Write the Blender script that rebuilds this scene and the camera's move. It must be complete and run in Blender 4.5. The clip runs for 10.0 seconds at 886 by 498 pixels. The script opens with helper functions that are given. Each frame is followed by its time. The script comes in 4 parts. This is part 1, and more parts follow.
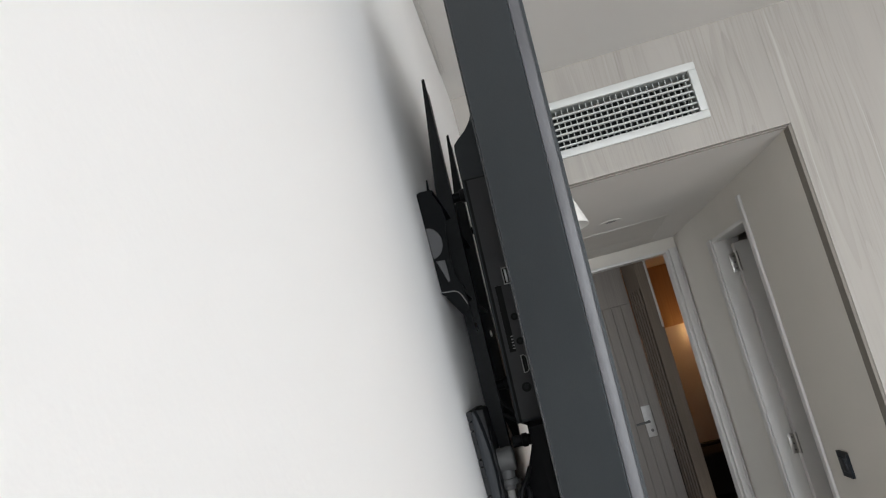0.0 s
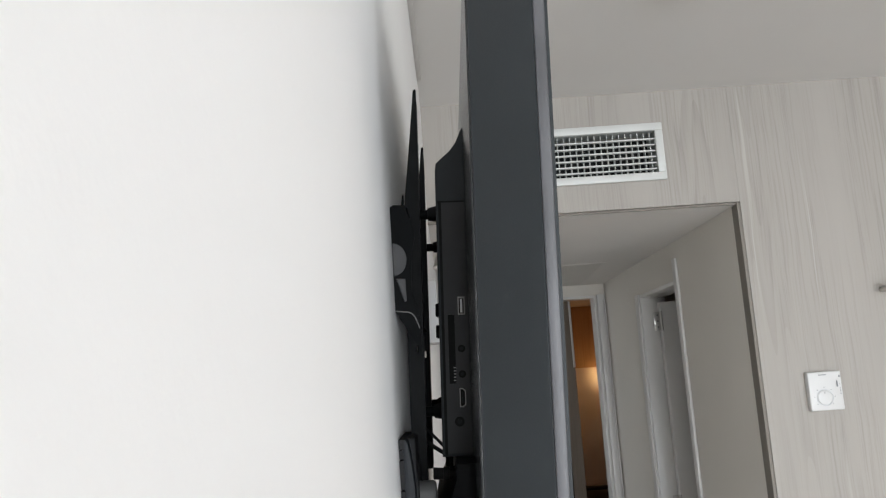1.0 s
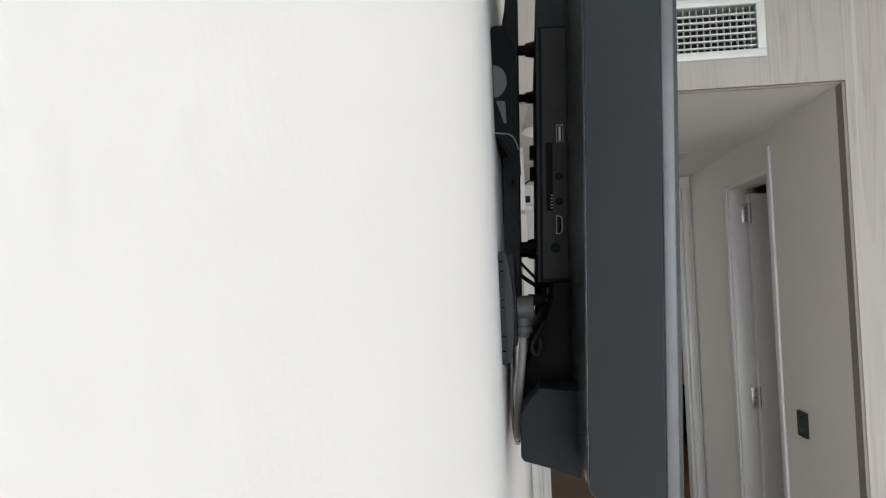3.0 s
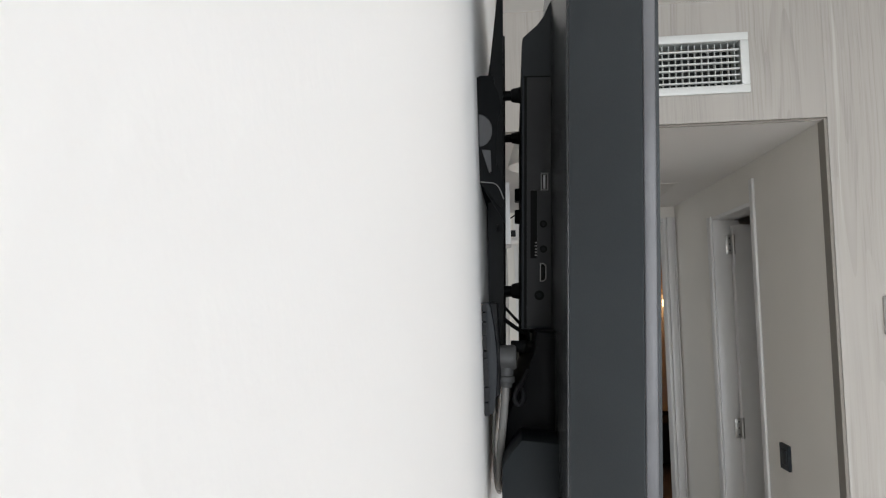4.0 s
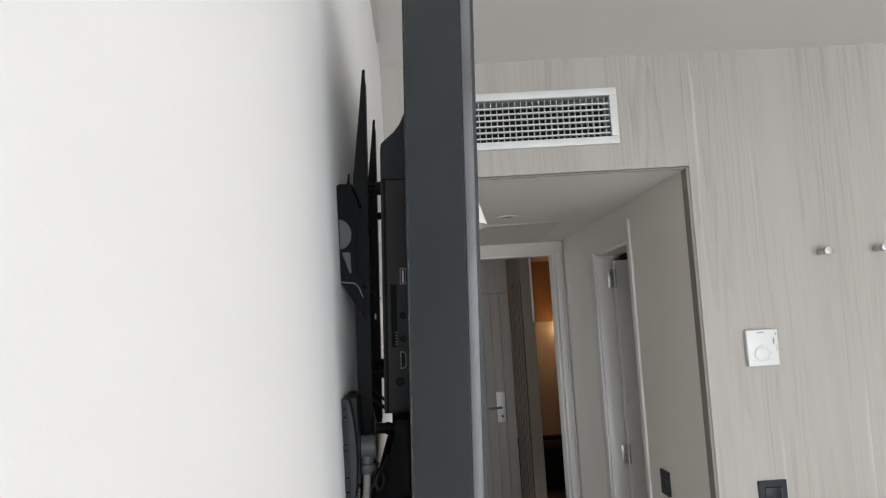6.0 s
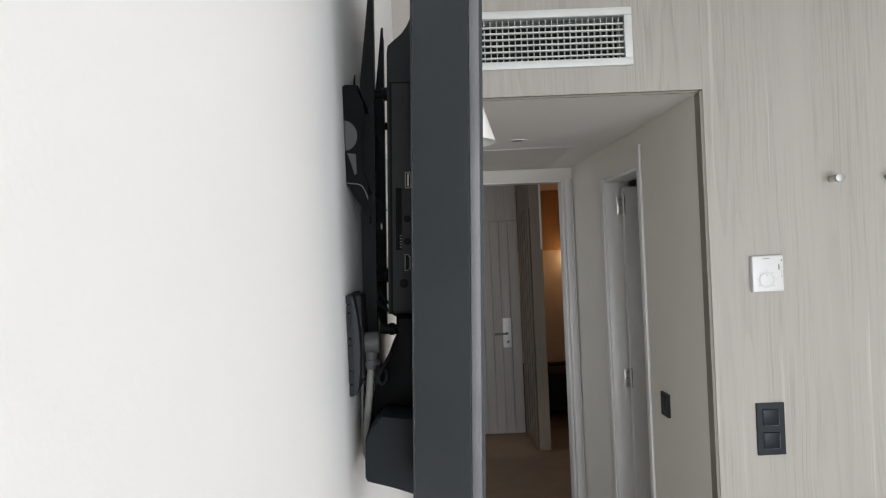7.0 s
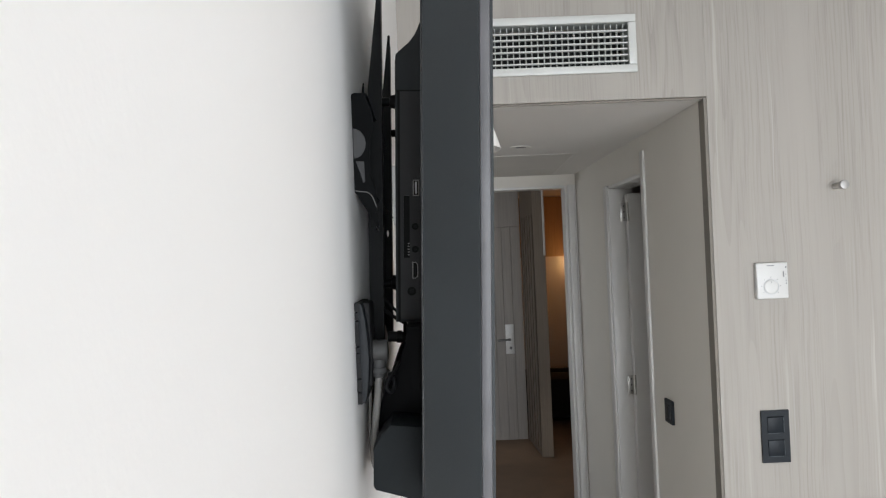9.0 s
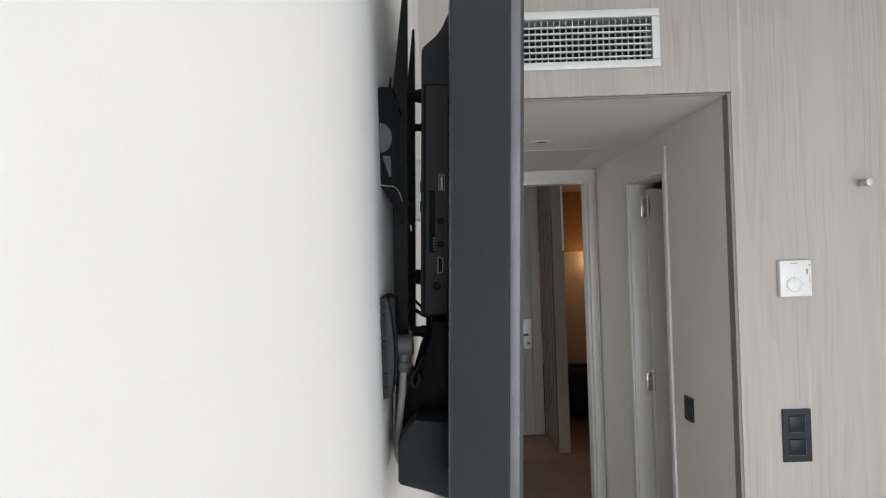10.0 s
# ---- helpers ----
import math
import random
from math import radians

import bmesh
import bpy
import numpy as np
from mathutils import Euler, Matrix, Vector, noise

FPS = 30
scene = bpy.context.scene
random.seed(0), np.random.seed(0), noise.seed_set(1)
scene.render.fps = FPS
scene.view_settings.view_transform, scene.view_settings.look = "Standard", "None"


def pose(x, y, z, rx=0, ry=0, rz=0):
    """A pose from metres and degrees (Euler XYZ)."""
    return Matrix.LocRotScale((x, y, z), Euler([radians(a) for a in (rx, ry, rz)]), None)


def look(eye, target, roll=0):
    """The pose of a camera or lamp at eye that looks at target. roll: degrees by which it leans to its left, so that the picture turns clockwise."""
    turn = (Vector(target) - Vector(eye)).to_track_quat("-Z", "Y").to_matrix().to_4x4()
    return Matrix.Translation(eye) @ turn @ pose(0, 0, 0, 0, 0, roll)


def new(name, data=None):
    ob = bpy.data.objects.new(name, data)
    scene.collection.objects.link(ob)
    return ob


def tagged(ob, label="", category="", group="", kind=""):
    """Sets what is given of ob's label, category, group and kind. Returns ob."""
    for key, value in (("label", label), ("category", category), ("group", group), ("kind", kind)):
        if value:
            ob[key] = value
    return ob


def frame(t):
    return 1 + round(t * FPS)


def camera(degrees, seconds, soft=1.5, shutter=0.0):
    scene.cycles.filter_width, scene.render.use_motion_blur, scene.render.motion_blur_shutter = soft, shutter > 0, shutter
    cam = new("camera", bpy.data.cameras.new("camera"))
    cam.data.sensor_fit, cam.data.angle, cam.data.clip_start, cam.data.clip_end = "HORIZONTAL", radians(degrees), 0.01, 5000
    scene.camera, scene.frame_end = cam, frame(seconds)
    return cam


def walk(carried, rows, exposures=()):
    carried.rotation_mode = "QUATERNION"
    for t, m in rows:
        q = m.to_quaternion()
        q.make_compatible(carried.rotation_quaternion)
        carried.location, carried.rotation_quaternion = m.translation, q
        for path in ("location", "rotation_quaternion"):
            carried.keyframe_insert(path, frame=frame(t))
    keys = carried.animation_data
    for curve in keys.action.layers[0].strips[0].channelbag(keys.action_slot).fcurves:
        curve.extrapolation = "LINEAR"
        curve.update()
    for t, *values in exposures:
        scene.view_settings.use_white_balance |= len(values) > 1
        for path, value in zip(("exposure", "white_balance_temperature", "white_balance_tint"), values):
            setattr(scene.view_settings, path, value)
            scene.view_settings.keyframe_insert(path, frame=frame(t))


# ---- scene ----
cam = camera(58.8, 10.0, soft=1.2)
PATH = [
    (0, (0.122, 0.052, 1.698), (-0.055, 2.016, 2.029), -14.7),
    (0.3, (0.096, 0.062, 1.715), (-0.01, 2.017, 2.124), -7.6),
    (0.5, (0.094, 0.061, 1.717), (0.021, 2.024, 2.095), -4.3),
    (1, (0.097, 0.063, 1.718), (0.094, 2.038, 2.033), -3.8),
    (1.3, (0.104, 0.055, 1.692), (0.041, 2.037, 1.95), -4.5),
    (1.5, (0.103, 0.054, 1.668), (-0.023, 2.043, 1.831), -3.7),
    (1.7, (0.095, 0.066, 1.663), (-0.067, 2.056, 1.775), -2.9),
    (2, (0.087, 0.066, 1.659), (-0.06, 2.058, 1.745), -1.6),
    (2.5, (0.081, 0.066, 1.66), (-0.108, 2.056, 1.74), -2.2),
    (2.7, (0.076, 0.066, 1.656), (-0.132, 2.053, 1.731), -2.1),
    (3.8, (0.078, 0.065, 1.662), (-0.123, 2.051, 1.784), -2.7),
    (4, (0.079, 0.064, 1.676), (-0.095, 2.052, 1.811), -1.6),
    (4.2, (0.087, 0.052, 1.68), (-0.061, 2.04, 1.845), -0.3),
    (4.5, (0.116, 0.027, 1.698), (0.021, 2.017, 1.88), 1.3),
    (4.8, (0.131, 0.013, 1.708), (0.122, 2.003, 1.905), 1.8),
    (5, (0.13, 0.014, 1.713), (0.147, 2.002, 1.928), 1.5),
    (5.2, (0.128, 0.01, 1.723), (0.168, 1.998, 1.939), 0.6),
    (6.3, (0.115, 0.005, 1.728), (0.186, 1.998, 1.883), -4.2),
    (6.5, (0.114, 0.004, 1.722), (0.157, 2.001, 1.814), -3.6),
    (6.8, (0.119, -0.002, 1.709), (0.166, 1.997, 1.735), -2.9),
    (7, (0.121, 0.0, 1.705), (0.166, 1.999, 1.717), -2.5),
    (7.5, (0.12, 0.002, 1.705), (0.181, 2.001, 1.729), -1.8),
    (8, (0.12, 0.001, 1.708), (0.17, 2.0, 1.74), -1.9),
    (8.5, (0.121, -0.001, 1.709), (0.171, 1.999, 1.744), -2.5),
    (9, (0.116, 0.0, 1.707), (0.156, 2.0, 1.734), -2.4),
    (9.5, (0.109, 0.001, 1.704), (0.117, 2.001, 1.718), -1.6),
    (10, (0.109, 0.002, 1.708), (0.104, 2.002, 1.722), -1.9),
]
walk(cam, [(t, look(eye, target, roll)) for t, eye, target, roll in PATH])

# ---- world and light ----
world = bpy.data.worlds.new("sky")
scene.world = world
world.use_nodes = True
wn = world.node_tree.nodes
sky = wn.new("ShaderNodeTexSky")
sky.sky_type = "NISHITA"
sky.sun_disc = False
sky.sun_elevation, sky.sun_rotation = radians(38), radians(150)
world.node_tree.links.new(sky.outputs[0], wn["Background"].inputs[0])
wn["Background"].inputs[1].default_value = 0.12
SUN_POWER = 1.2
sun = new("sun", bpy.data.lights.new("sun", "SUN"))
sun.data.energy, sun.data.angle, sun.data.color = SUN_POWER, radians(10), (1.0, 0.95, 0.88)
sun.matrix_world = look((3, -8, 7), (3.6, 0, 0))

WINDOW_POWER = 203.0
day = new("window_daylight", bpy.data.lights.new("window_daylight", "AREA"))
day.data.shape, day.data.size, day.data.size_y = "RECTANGLE", 2.7, 2.0
day.data.energy, day.data.color = WINDOW_POWER, (0.888, 0.948, 1.008)
day.matrix_world = look((1.5, -2.60, 1.16), (1.5, -1.60, 0.72))
# added fill lamp at an unseen, invented opening, brightens the lobby
side = new("lobby_fill", bpy.data.lights.new("lobby_fill", "AREA"))
side.data.shape, side.data.size, side.data.size_y = "RECTANGLE", 1.2, 1.3
side.data.energy, side.data.color = 10.0, (0.95, 0.97, 1.0)
side.matrix_world = look((-0.82, 5.6, 1.45), (0, 5.6, 1.45))

bulb = new("warm_lamp_light", bpy.data.lights.new("warm_lamp_light", "POINT"))
bulb.data.energy, bulb.data.color, bulb.data.shadow_soft_size = 1.5, (1.0, 0.46, 0.19), 0.04
bulb.matrix_world = pose(1.76, 8.75, 1.62)
scene.view_settings.exposure = 0.0

# ---- materials ----
def mat(name, color, rough=0.5, metal=0.0, vary=0.06, scale=6.0, bump=0.05, fine=180.0, coat=0.0, spec=0.5):
    m = bpy.data.materials.new(name)
    m.use_nodes = True
    nt = m.node_tree
    b = nt.nodes["Principled BSDF"]
    b.inputs["Roughness"].default_value = rough
    b.inputs["Metallic"].default_value = metal
    b.inputs["Coat Weight"].default_value = coat
    b.inputs["Specular IOR Level"].default_value = spec
    tc = nt.nodes.new("ShaderNodeTexCoord")
    n1 = nt.nodes.new("ShaderNodeTexNoise")
    n1.inputs["Scale"].default_value = scale
    n1.inputs["Detail"].default_value = 4
    nt.links.new(tc.outputs["Object"], n1.inputs["Vector"])
    ramp = nt.nodes.new("ShaderNodeValToRGB")
    lo = [c * (1 - vary) for c in color]
    hi = [min(1, c * (1 + vary)) for c in color]
    ramp.color_ramp.elements[0].position, ramp.color_ramp.elements[1].position = 0.3, 0.7
    ramp.color_ramp.elements[0].color = (*lo, 1)
    ramp.color_ramp.elements[1].color = (*hi, 1)
    nt.links.new(n1.outputs["Fac"], ramp.inputs[0])
    nt.links.new(ramp.outputs[0], b.inputs["Base Color"])
    n2 = nt.nodes.new("ShaderNodeTexNoise")
    n2.inputs["Scale"].default_value = fine
    n2.inputs["Detail"].default_value = 3
    nt.links.new(tc.outputs["Object"], n2.inputs["Vector"])
    rr = nt.nodes.new("ShaderNodeMapRange")
    rr.inputs["To Min"].default_value, rr.inputs["To Max"].default_value = max(0, rough - 0.07), min(1, rough + 0.07)
    nt.links.new(n2.outputs["Fac"], rr.inputs["Value"])
    nt.links.new(rr.outputs[0], b.inputs["Roughness"])
    if bump:
        bp = nt.nodes.new("ShaderNodeBump")
        bp.inputs["Strength"].default_value, bp.inputs["Distance"].default_value = bump, 0.001
        nt.links.new(n2.outputs["Fac"], bp.inputs["Height"])
        nt.links.new(bp.outputs[0], b.inputs["Normal"])
    return m


def wood(name, light, dark, broad=(5, 5, 0.55), fine=(150, 150, 3.0), figure=0.35, rough=0.5):
    """Grain along one axis: broad tone, fine pores and long wavy figure lines."""
    m = bpy.data.materials.new(name)
    m.use_nodes = True
    nt = m.node_tree
    b = nt.nodes["Principled BSDF"]
    b.inputs["Roughness"].default_value = rough
    b.inputs["Specular IOR Level"].default_value = 0.3
    tc = nt.nodes.new("ShaderNodeTexCoord")

    def mapped(scale):
        mp = nt.nodes.new("ShaderNodeMapping")
        mp.inputs["Scale"].default_value = scale
        nt.links.new(tc.outputs["Object"], mp.inputs["Vector"])
        return mp.outputs[0]

    n1 = nt.nodes.new("ShaderNodeTexNoise")
    n1.inputs["Scale"].default_value, n1.inputs["Detail"].default_value, n1.inputs["Roughness"].default_value = 1.0, 5, 0.55
    nt.links.new(mapped(broad), n1.inputs["Vector"])
    n2 = nt.nodes.new("ShaderNodeTexNoise")
    n2.inputs["Scale"].default_value, n2.inputs["Detail"].default_value = 1.0, 4
    nt.links.new(mapped(fine), n2.inputs["Vector"])
    low = nt.nodes.new("ShaderNodeTexNoise")
    low.inputs["Scale"].default_value, low.inputs["Detail"].default_value, low.inputs["Roughness"].default_value = 1.0, 2.5, 0.45
    nt.links.new(mapped((broad[0] * 0.75, broad[1] * 0.75, broad[2] * 0.9)), low.inputs["Vector"])
    turns = nt.nodes.new("ShaderNodeMath")
    turns.operation = "MULTIPLY"
    turns.inputs[1].default_value = 210.0
    nt.links.new(low.outputs["Fac"], turns.inputs[0])
    wv = nt.nodes.new("ShaderNodeMath")
    wv.operation = "SINE"
    nt.links.new(turns.outputs[0], wv.inputs[0])
    f1 = nt.nodes.new("ShaderNodeMath")
    f1.operation = "MULTIPLY_ADD"
    nt.links.new(n1.outputs["Fac"], f1.inputs[0])
    f1.inputs[1].default_value = 0.7
    f2 = nt.nodes.new("ShaderNodeMath")
    f2.operation = "MULTIPLY"
    nt.links.new(n2.outputs["Fac"], f2.inputs[0])
    f2.inputs[1].default_value = 0.75
    nt.links.new(f2.outputs[0], f1.inputs[2])
    f3 = nt.nodes.new("ShaderNodeMath")
    f3.operation = "MULTIPLY_ADD"
    nt.links.new(wv.outputs[0], f3.inputs[0])
    f3.inputs[1].default_value = figure * 0.16
    nt.links.new(f1.outputs[0], f3.inputs[2])
    ramp = nt.nodes.new("ShaderNodeValToRGB")
    ramp.color_ramp.elements[0].position, ramp.color_ramp.elements[1].position = 0.55, 1.10
    ramp.color_ramp.elements[0].color, ramp.color_ramp.elements[1].color = (*light, 1), (*dark, 1)
    sc = nt.nodes.new("ShaderNodeMath")
    sc.operation = "MULTIPLY"
    sc.inputs[1].default_value = 0.75
    ramp.color_ramp.elements[0].position *= 0.75
    ramp.color_ramp.elements[1].position *= 0.75
    nt.links.new(f3.outputs[0], sc.inputs[0])
    nt.links.new(sc.outputs[0], ramp.inputs[0])
    nt.links.new(ramp.outputs[0], b.inputs["Base Color"])
    bp = nt.nodes.new("ShaderNodeBump")
    bp.inputs["Strength"].default_value, bp.inputs["Distance"].default_value = 0.10, 0.0008
    nt.links.new(n2.outputs["Fac"], bp.inputs["Height"])
    nt.links.new(bp.outputs[0], b.inputs["Normal"])
    return m


def laminate(name, base, dark, pale):
    """Pale ash print: soft broad tone, patches of cathedral lines, fine pores and a few pale streaks, all along z."""
    m = bpy.data.materials.new(name)
    m.use_nodes = True
    nt = m.node_tree
    b = nt.nodes["Principled BSDF"]
    b.inputs["Roughness"].default_value = 0.52
    b.inputs["Specular IOR Level"].default_value = 0.3
    tc = nt.nodes.new("ShaderNodeTexCoord")

    # long slow sway of the grain, a few millimetres to the side
    sway = nt.nodes.new("ShaderNodeTexNoise")
    sway.inputs["Scale"].default_value, sway.inputs["Detail"].default_value = 2.4, 4.0
    nt.links.new(tc.outputs["Object"], sway.inputs["Vector"])
    centred = nt.nodes.new("ShaderNodeVectorMath")
    centred.operation = "SUBTRACT"
    centred.inputs[1].default_value = (0.5, 0.5, 0.5)
    nt.links.new(sway.outputs["Color"], centred.inputs[0])
    small = nt.nodes.new("ShaderNodeVectorMath")
    small.operation = "MULTIPLY"
    small.inputs[1].default_value = (0.026, 0.0, 0.0)
    nt.links.new(centred.outputs[0], small.inputs[0])
    swayed = nt.nodes.new("ShaderNodeVectorMath")
    nt.links.new(tc.outputs["Object"], swayed.inputs[0])
    nt.links.new(small.outputs[0], swayed.inputs[1])

    def noise(scale, detail, rough=0.5, shift=0.0):
        mp = nt.nodes.new("ShaderNodeMapping")
        mp.inputs["Scale"].default_value = scale
        mp.inputs["Location"].default_value = (shift, shift * 0.7, shift * 1.3)
        nt.links.new(swayed.outputs[0], mp.inputs["Vector"])
        n = nt.nodes.new("ShaderNodeTexNoise")
        n.inputs["Scale"].default_value, n.inputs["Detail"].default_value, n.inputs["Roughness"].default_value = 1.0, detail, rough
        nt.links.new(mp.outputs[0], n.inputs["Vector"])
        return n.outputs["Fac"]

    def calc(op, a, c):
        n = nt.nodes.new("ShaderNodeMath")
        n.operation = op
        for i, v in enumerate((a, c)):
            if isinstance(v, float):
                n.inputs[i].default_value = v
            else:
                nt.links.new(v, n.inputs[i])
        return n.outputs[0]

    def span(v, lo, hi):
        n = nt.nodes.new("ShaderNodeMapRange")
        n.interpolation_type = "SMOOTHSTEP"
        n.inputs["From Min"].default_value, n.inputs["From Max"].default_value = lo, hi
        nt.links.new(v, n.inputs["Value"])
        return n.outputs[0]

    def mix(fac, a, c):
        n = nt.nodes.new("ShaderNodeMix")
        n.data_type = "RGBA"
        nt.links.new(fac, n.inputs[0])
        for i, v in ((6, a), (7, c)):
            if isinstance(v, tuple):
                n.inputs[i].default_value = (*v, 1)
            else:
                nt.links.new(v, n.inputs[i])
        return n.outputs[2]

    broad = noise((6, 6, 0.5), 3)
    rings = calc("FRACT", calc("MULTIPLY", noise((4.6, 4.6, 0.24), 2.0, 0.4, 3.1), 38.0), 0.0)
    lines = calc("MULTIPLY", span(rings, 0.35, 0.95), span(noise((7, 7, 0.7), 2, 0.5, 7.7), 0.42, 0.64))
    pores = span(noise((150, 150, 2.4), 5, 0.7, 1.3), 0.45, 0.70)
    pores = calc("MULTIPLY", pores, span(noise((9, 9, 0.8), 2, 0.5, 5.5), 0.34, 0.62))
    streak = calc("MULTIPLY", span(noise((75, 75, 1.1), 2, 0.5, 9.1), 0.60, 0.74), span(noise((8, 8, 1.4), 2, 0.5, 2.2), 0.42, 0.62))
    dim = calc("ADD", calc("MULTIPLY", span(broad, 0.3, 0.75), 0.22), calc("MULTIPLY", lines, 0.32))
    dim = calc("ADD", dim, calc("MULTIPLY", pores, 0.66))
    colour = mix(calc("MINIMUM", dim, 1.0), base, dark)
    colour = mix(calc("MULTIPLY", streak, 0.9), colour, pale)
    nt.links.new(colour, b.inputs["Base Color"])
    bp = nt.nodes.new("ShaderNodeBump")
    bp.inputs["Strength"].default_value, bp.inputs["Distance"].default_value = 0.10, 0.0006
    nt.links.new(pores, bp.inputs["Height"])
    nt.links.new(bp.outputs[0], b.inputs["Normal"])
    return m


def glow(name, color, power):
    m = bpy.data.materials.new(name)
    m.use_nodes = True
    b = m.node_tree.nodes["Principled BSDF"]
    b.inputs["Base Color"].default_value = (*color, 1)
    b.inputs["Emission Color"].default_value = (*color, 1)
    b.inputs["Emission Strength"].default_value = power
    return m


paint = mat("wall_paint", (0.865, 0.857, 0.845), 0.75, vary=0.022, scale=1.6, bump=0.12, fine=240)
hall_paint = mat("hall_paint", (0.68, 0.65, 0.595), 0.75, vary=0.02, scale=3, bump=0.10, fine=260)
hatch_paint = mat("hatch_paint", (0.65, 0.63, 0.59), 0.8, vary=0.02, scale=4, bump=0.05)
reveal_paint = mat("reveal_paint", (0.20, 0.18, 0.155), 0.7, vary=0.03, scale=6, bump=0.05)
ceiling_paint = mat("ceiling_paint", (0.69, 0.68, 0.655), 0.85, vary=0.015, scale=1.5, bump=0.06, fine=220)
hall_ceiling_paint = mat("hall_ceiling_paint", (0.71, 0.69, 0.655), 0.85, vary=0.02, scale=1.5, bump=0.06)
white_gloss = mat("white_lacquer", (0.67, 0.66, 0.64), 0.35, vary=0.02, scale=8, bump=0.02)
white_plastic = mat("white_plastic", (0.63, 0.63, 0.622), 0.4, vary=0.015, scale=30, bump=0.02, fine=600)
grey_print = mat("grey_print", (0.25, 0.26, 0.27), 0.6, vary=0.02, scale=60, bump=0)
ring_white = mat("ring_plastic", (0.56, 0.57, 0.58), 0.4, vary=0.02, scale=30, bump=0)
vent_paint = mat("vent_enamel", (0.59, 0.60, 0.58), 0.4, vary=0.02, scale=20, bump=0.03)
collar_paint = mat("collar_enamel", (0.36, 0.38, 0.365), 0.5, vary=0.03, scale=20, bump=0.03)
# near-black for hollows, their shade put into the colour
hollow_black = mat("hollow_shade", (0.006, 0.0075, 0.007), 0.9, vary=0.2, scale=10, bump=0.1)
shade_fabric = mat("lamp_fabric", (0.82, 0.81, 0.78), 0.85, vary=0.02, scale=40, bump=0.25, fine=900)
steel = mat("brushed_steel", (0.55, 0.54, 0.52), 0.32, metal=1.0, vary=0.05, scale=60, bump=0.05, fine=500)
lock_steel = mat("lock_steel", (0.80, 0.80, 0.79), 0.45, metal=0.25, vary=0.04, scale=60, bump=0.03)
satin_steel = mat("satin_steel", (0.42, 0.41, 0.40), 0.5, metal=0.6, vary=0.04, scale=60, bump=0.03)
anthracite = mat("anthracite_plastic", (0.016, 0.020, 0.025), 0.42, vary=0.08, scale=30, bump=0.05, fine=700, spec=0.18)
socket_grey = mat("socket_plastic", (0.018, 0.020, 0.023), 0.55, vary=0.08, scale=40, bump=0.06, fine=800, spec=0.18)
bezel_plastic = mat("bezel_plastic", (0.019, 0.0235, 0.0265), 0.55, vary=0.10, scale=12, bump=0.10, fine=900, spec=0.4)
bezel_trim = mat("bezel_trim", (0.074, 0.074, 0.079), 0.52, metal=0.15, vary=0.16, scale=22, bump=0.05, fine=300)
back_plastic = mat("back_plastic", (0.025, 0.028, 0.030), 0.5, vary=0.10, scale=25, bump=0.15, fine=1200, spec=0.18)
back_gloss = mat("gloss_back_plastic", (0.022, 0.023, 0.024), 0.26, vary=0.08, scale=25, bump=0.03, fine=900, spec=0.5)
port_plastic = mat("port_plastic", (0.034, 0.034, 0.035), 0.55, vary=0.10, scale=40, bump=0.12, fine=1200, spec=0.18)
cap_black = mat("lower_plastic", (0.014, 0.0165, 0.018), 0.55, vary=0.10, scale=25, bump=0.05, fine=1200, spec=0.1)
void_gloss = mat("gloss_black_plastic", (0.004, 0.004, 0.0045), 0.35, vary=0.1, scale=30, bump=0, spec=0.05)
void_black = mat("black_recess", (0.004, 0.004, 0.004), 0.7, vary=0.1, scale=30, bump=0, spec=0.18)
screen_glass = mat("screen_glass", (0.006, 0.006, 0.007), 0.12, vary=0.05, scale=4, bump=0)
bracket_paint = mat("black_powder_coat", (0.004, 0.0045, 0.005), 0.42, vary=0.15, scale=50, bump=0.03, fine=900, spec=0.04)
bracket_grey = mat("zinc_inner", (0.20, 0.20, 0.205), 0.5, metal=0.4, vary=0.06, scale=60, bump=0.05)
cap_grey = mat("cap_plastic", (0.042, 0.042, 0.044), 0.6, vary=0.04, scale=60, bump=0.05)
arm_paint = mat("arm_powder_coat", (0.010, 0.011, 0.0115), 0.45, vary=0.15, scale=50, bump=0.03, fine=900, spec=0.10)
# lighter tone for the highlight painted on the switch rockers
glint_grey = mat("edge_glint", (0.10, 0.12, 0.135), 0.4, vary=0.05, scale=100, bump=0)
rim_grey = mat("rim_metal", (0.22, 0.215, 0.21), 0.45, metal=0.3, vary=0.05, scale=200, bump=0)
rubber = mat("black_rubber", (0.010, 0.010, 0.011), 0.6, vary=0.1, scale=60, bump=0.1, spec=0.18)
plug_grey = mat("plug_rubber", (0.058, 0.058, 0.058), 0.6, vary=0.05, scale=60, bump=0.1, fine=900)
cord_grey = mat("grey_cord", (0.20, 0.192, 0.182), 0.55, vary=0.04, scale=50, bump=0.05)
port_metal = mat("port_metal", (0.62, 0.62, 0.60), 0.35, metal=0.9, vary=0.05, scale=200, bump=0)
floor_tan = mat("tan_floor", (0.165, 0.108, 0.070), 0.6, vary=0.10, scale=5, bump=0.15, fine=140)
panel_wood = laminate("pale_ash_laminate", (0.39, 0.365, 0.332), (0.275, 0.256, 0.230), (0.45, 0.428, 0.398))
door_wood = wood("grey_door_laminate", (0.43, 0.40, 0.37), (0.33, 0.305, 0.28), figure=0.1)
leaf_wood = wood("brown_door_veneer", (0.17, 0.135, 0.105), (0.11, 0.087, 0.066), figure=0.1)
edge_wood = wood("edge_veneer", (0.25, 0.205, 0.165), (0.18, 0.147, 0.116), figure=0.1)
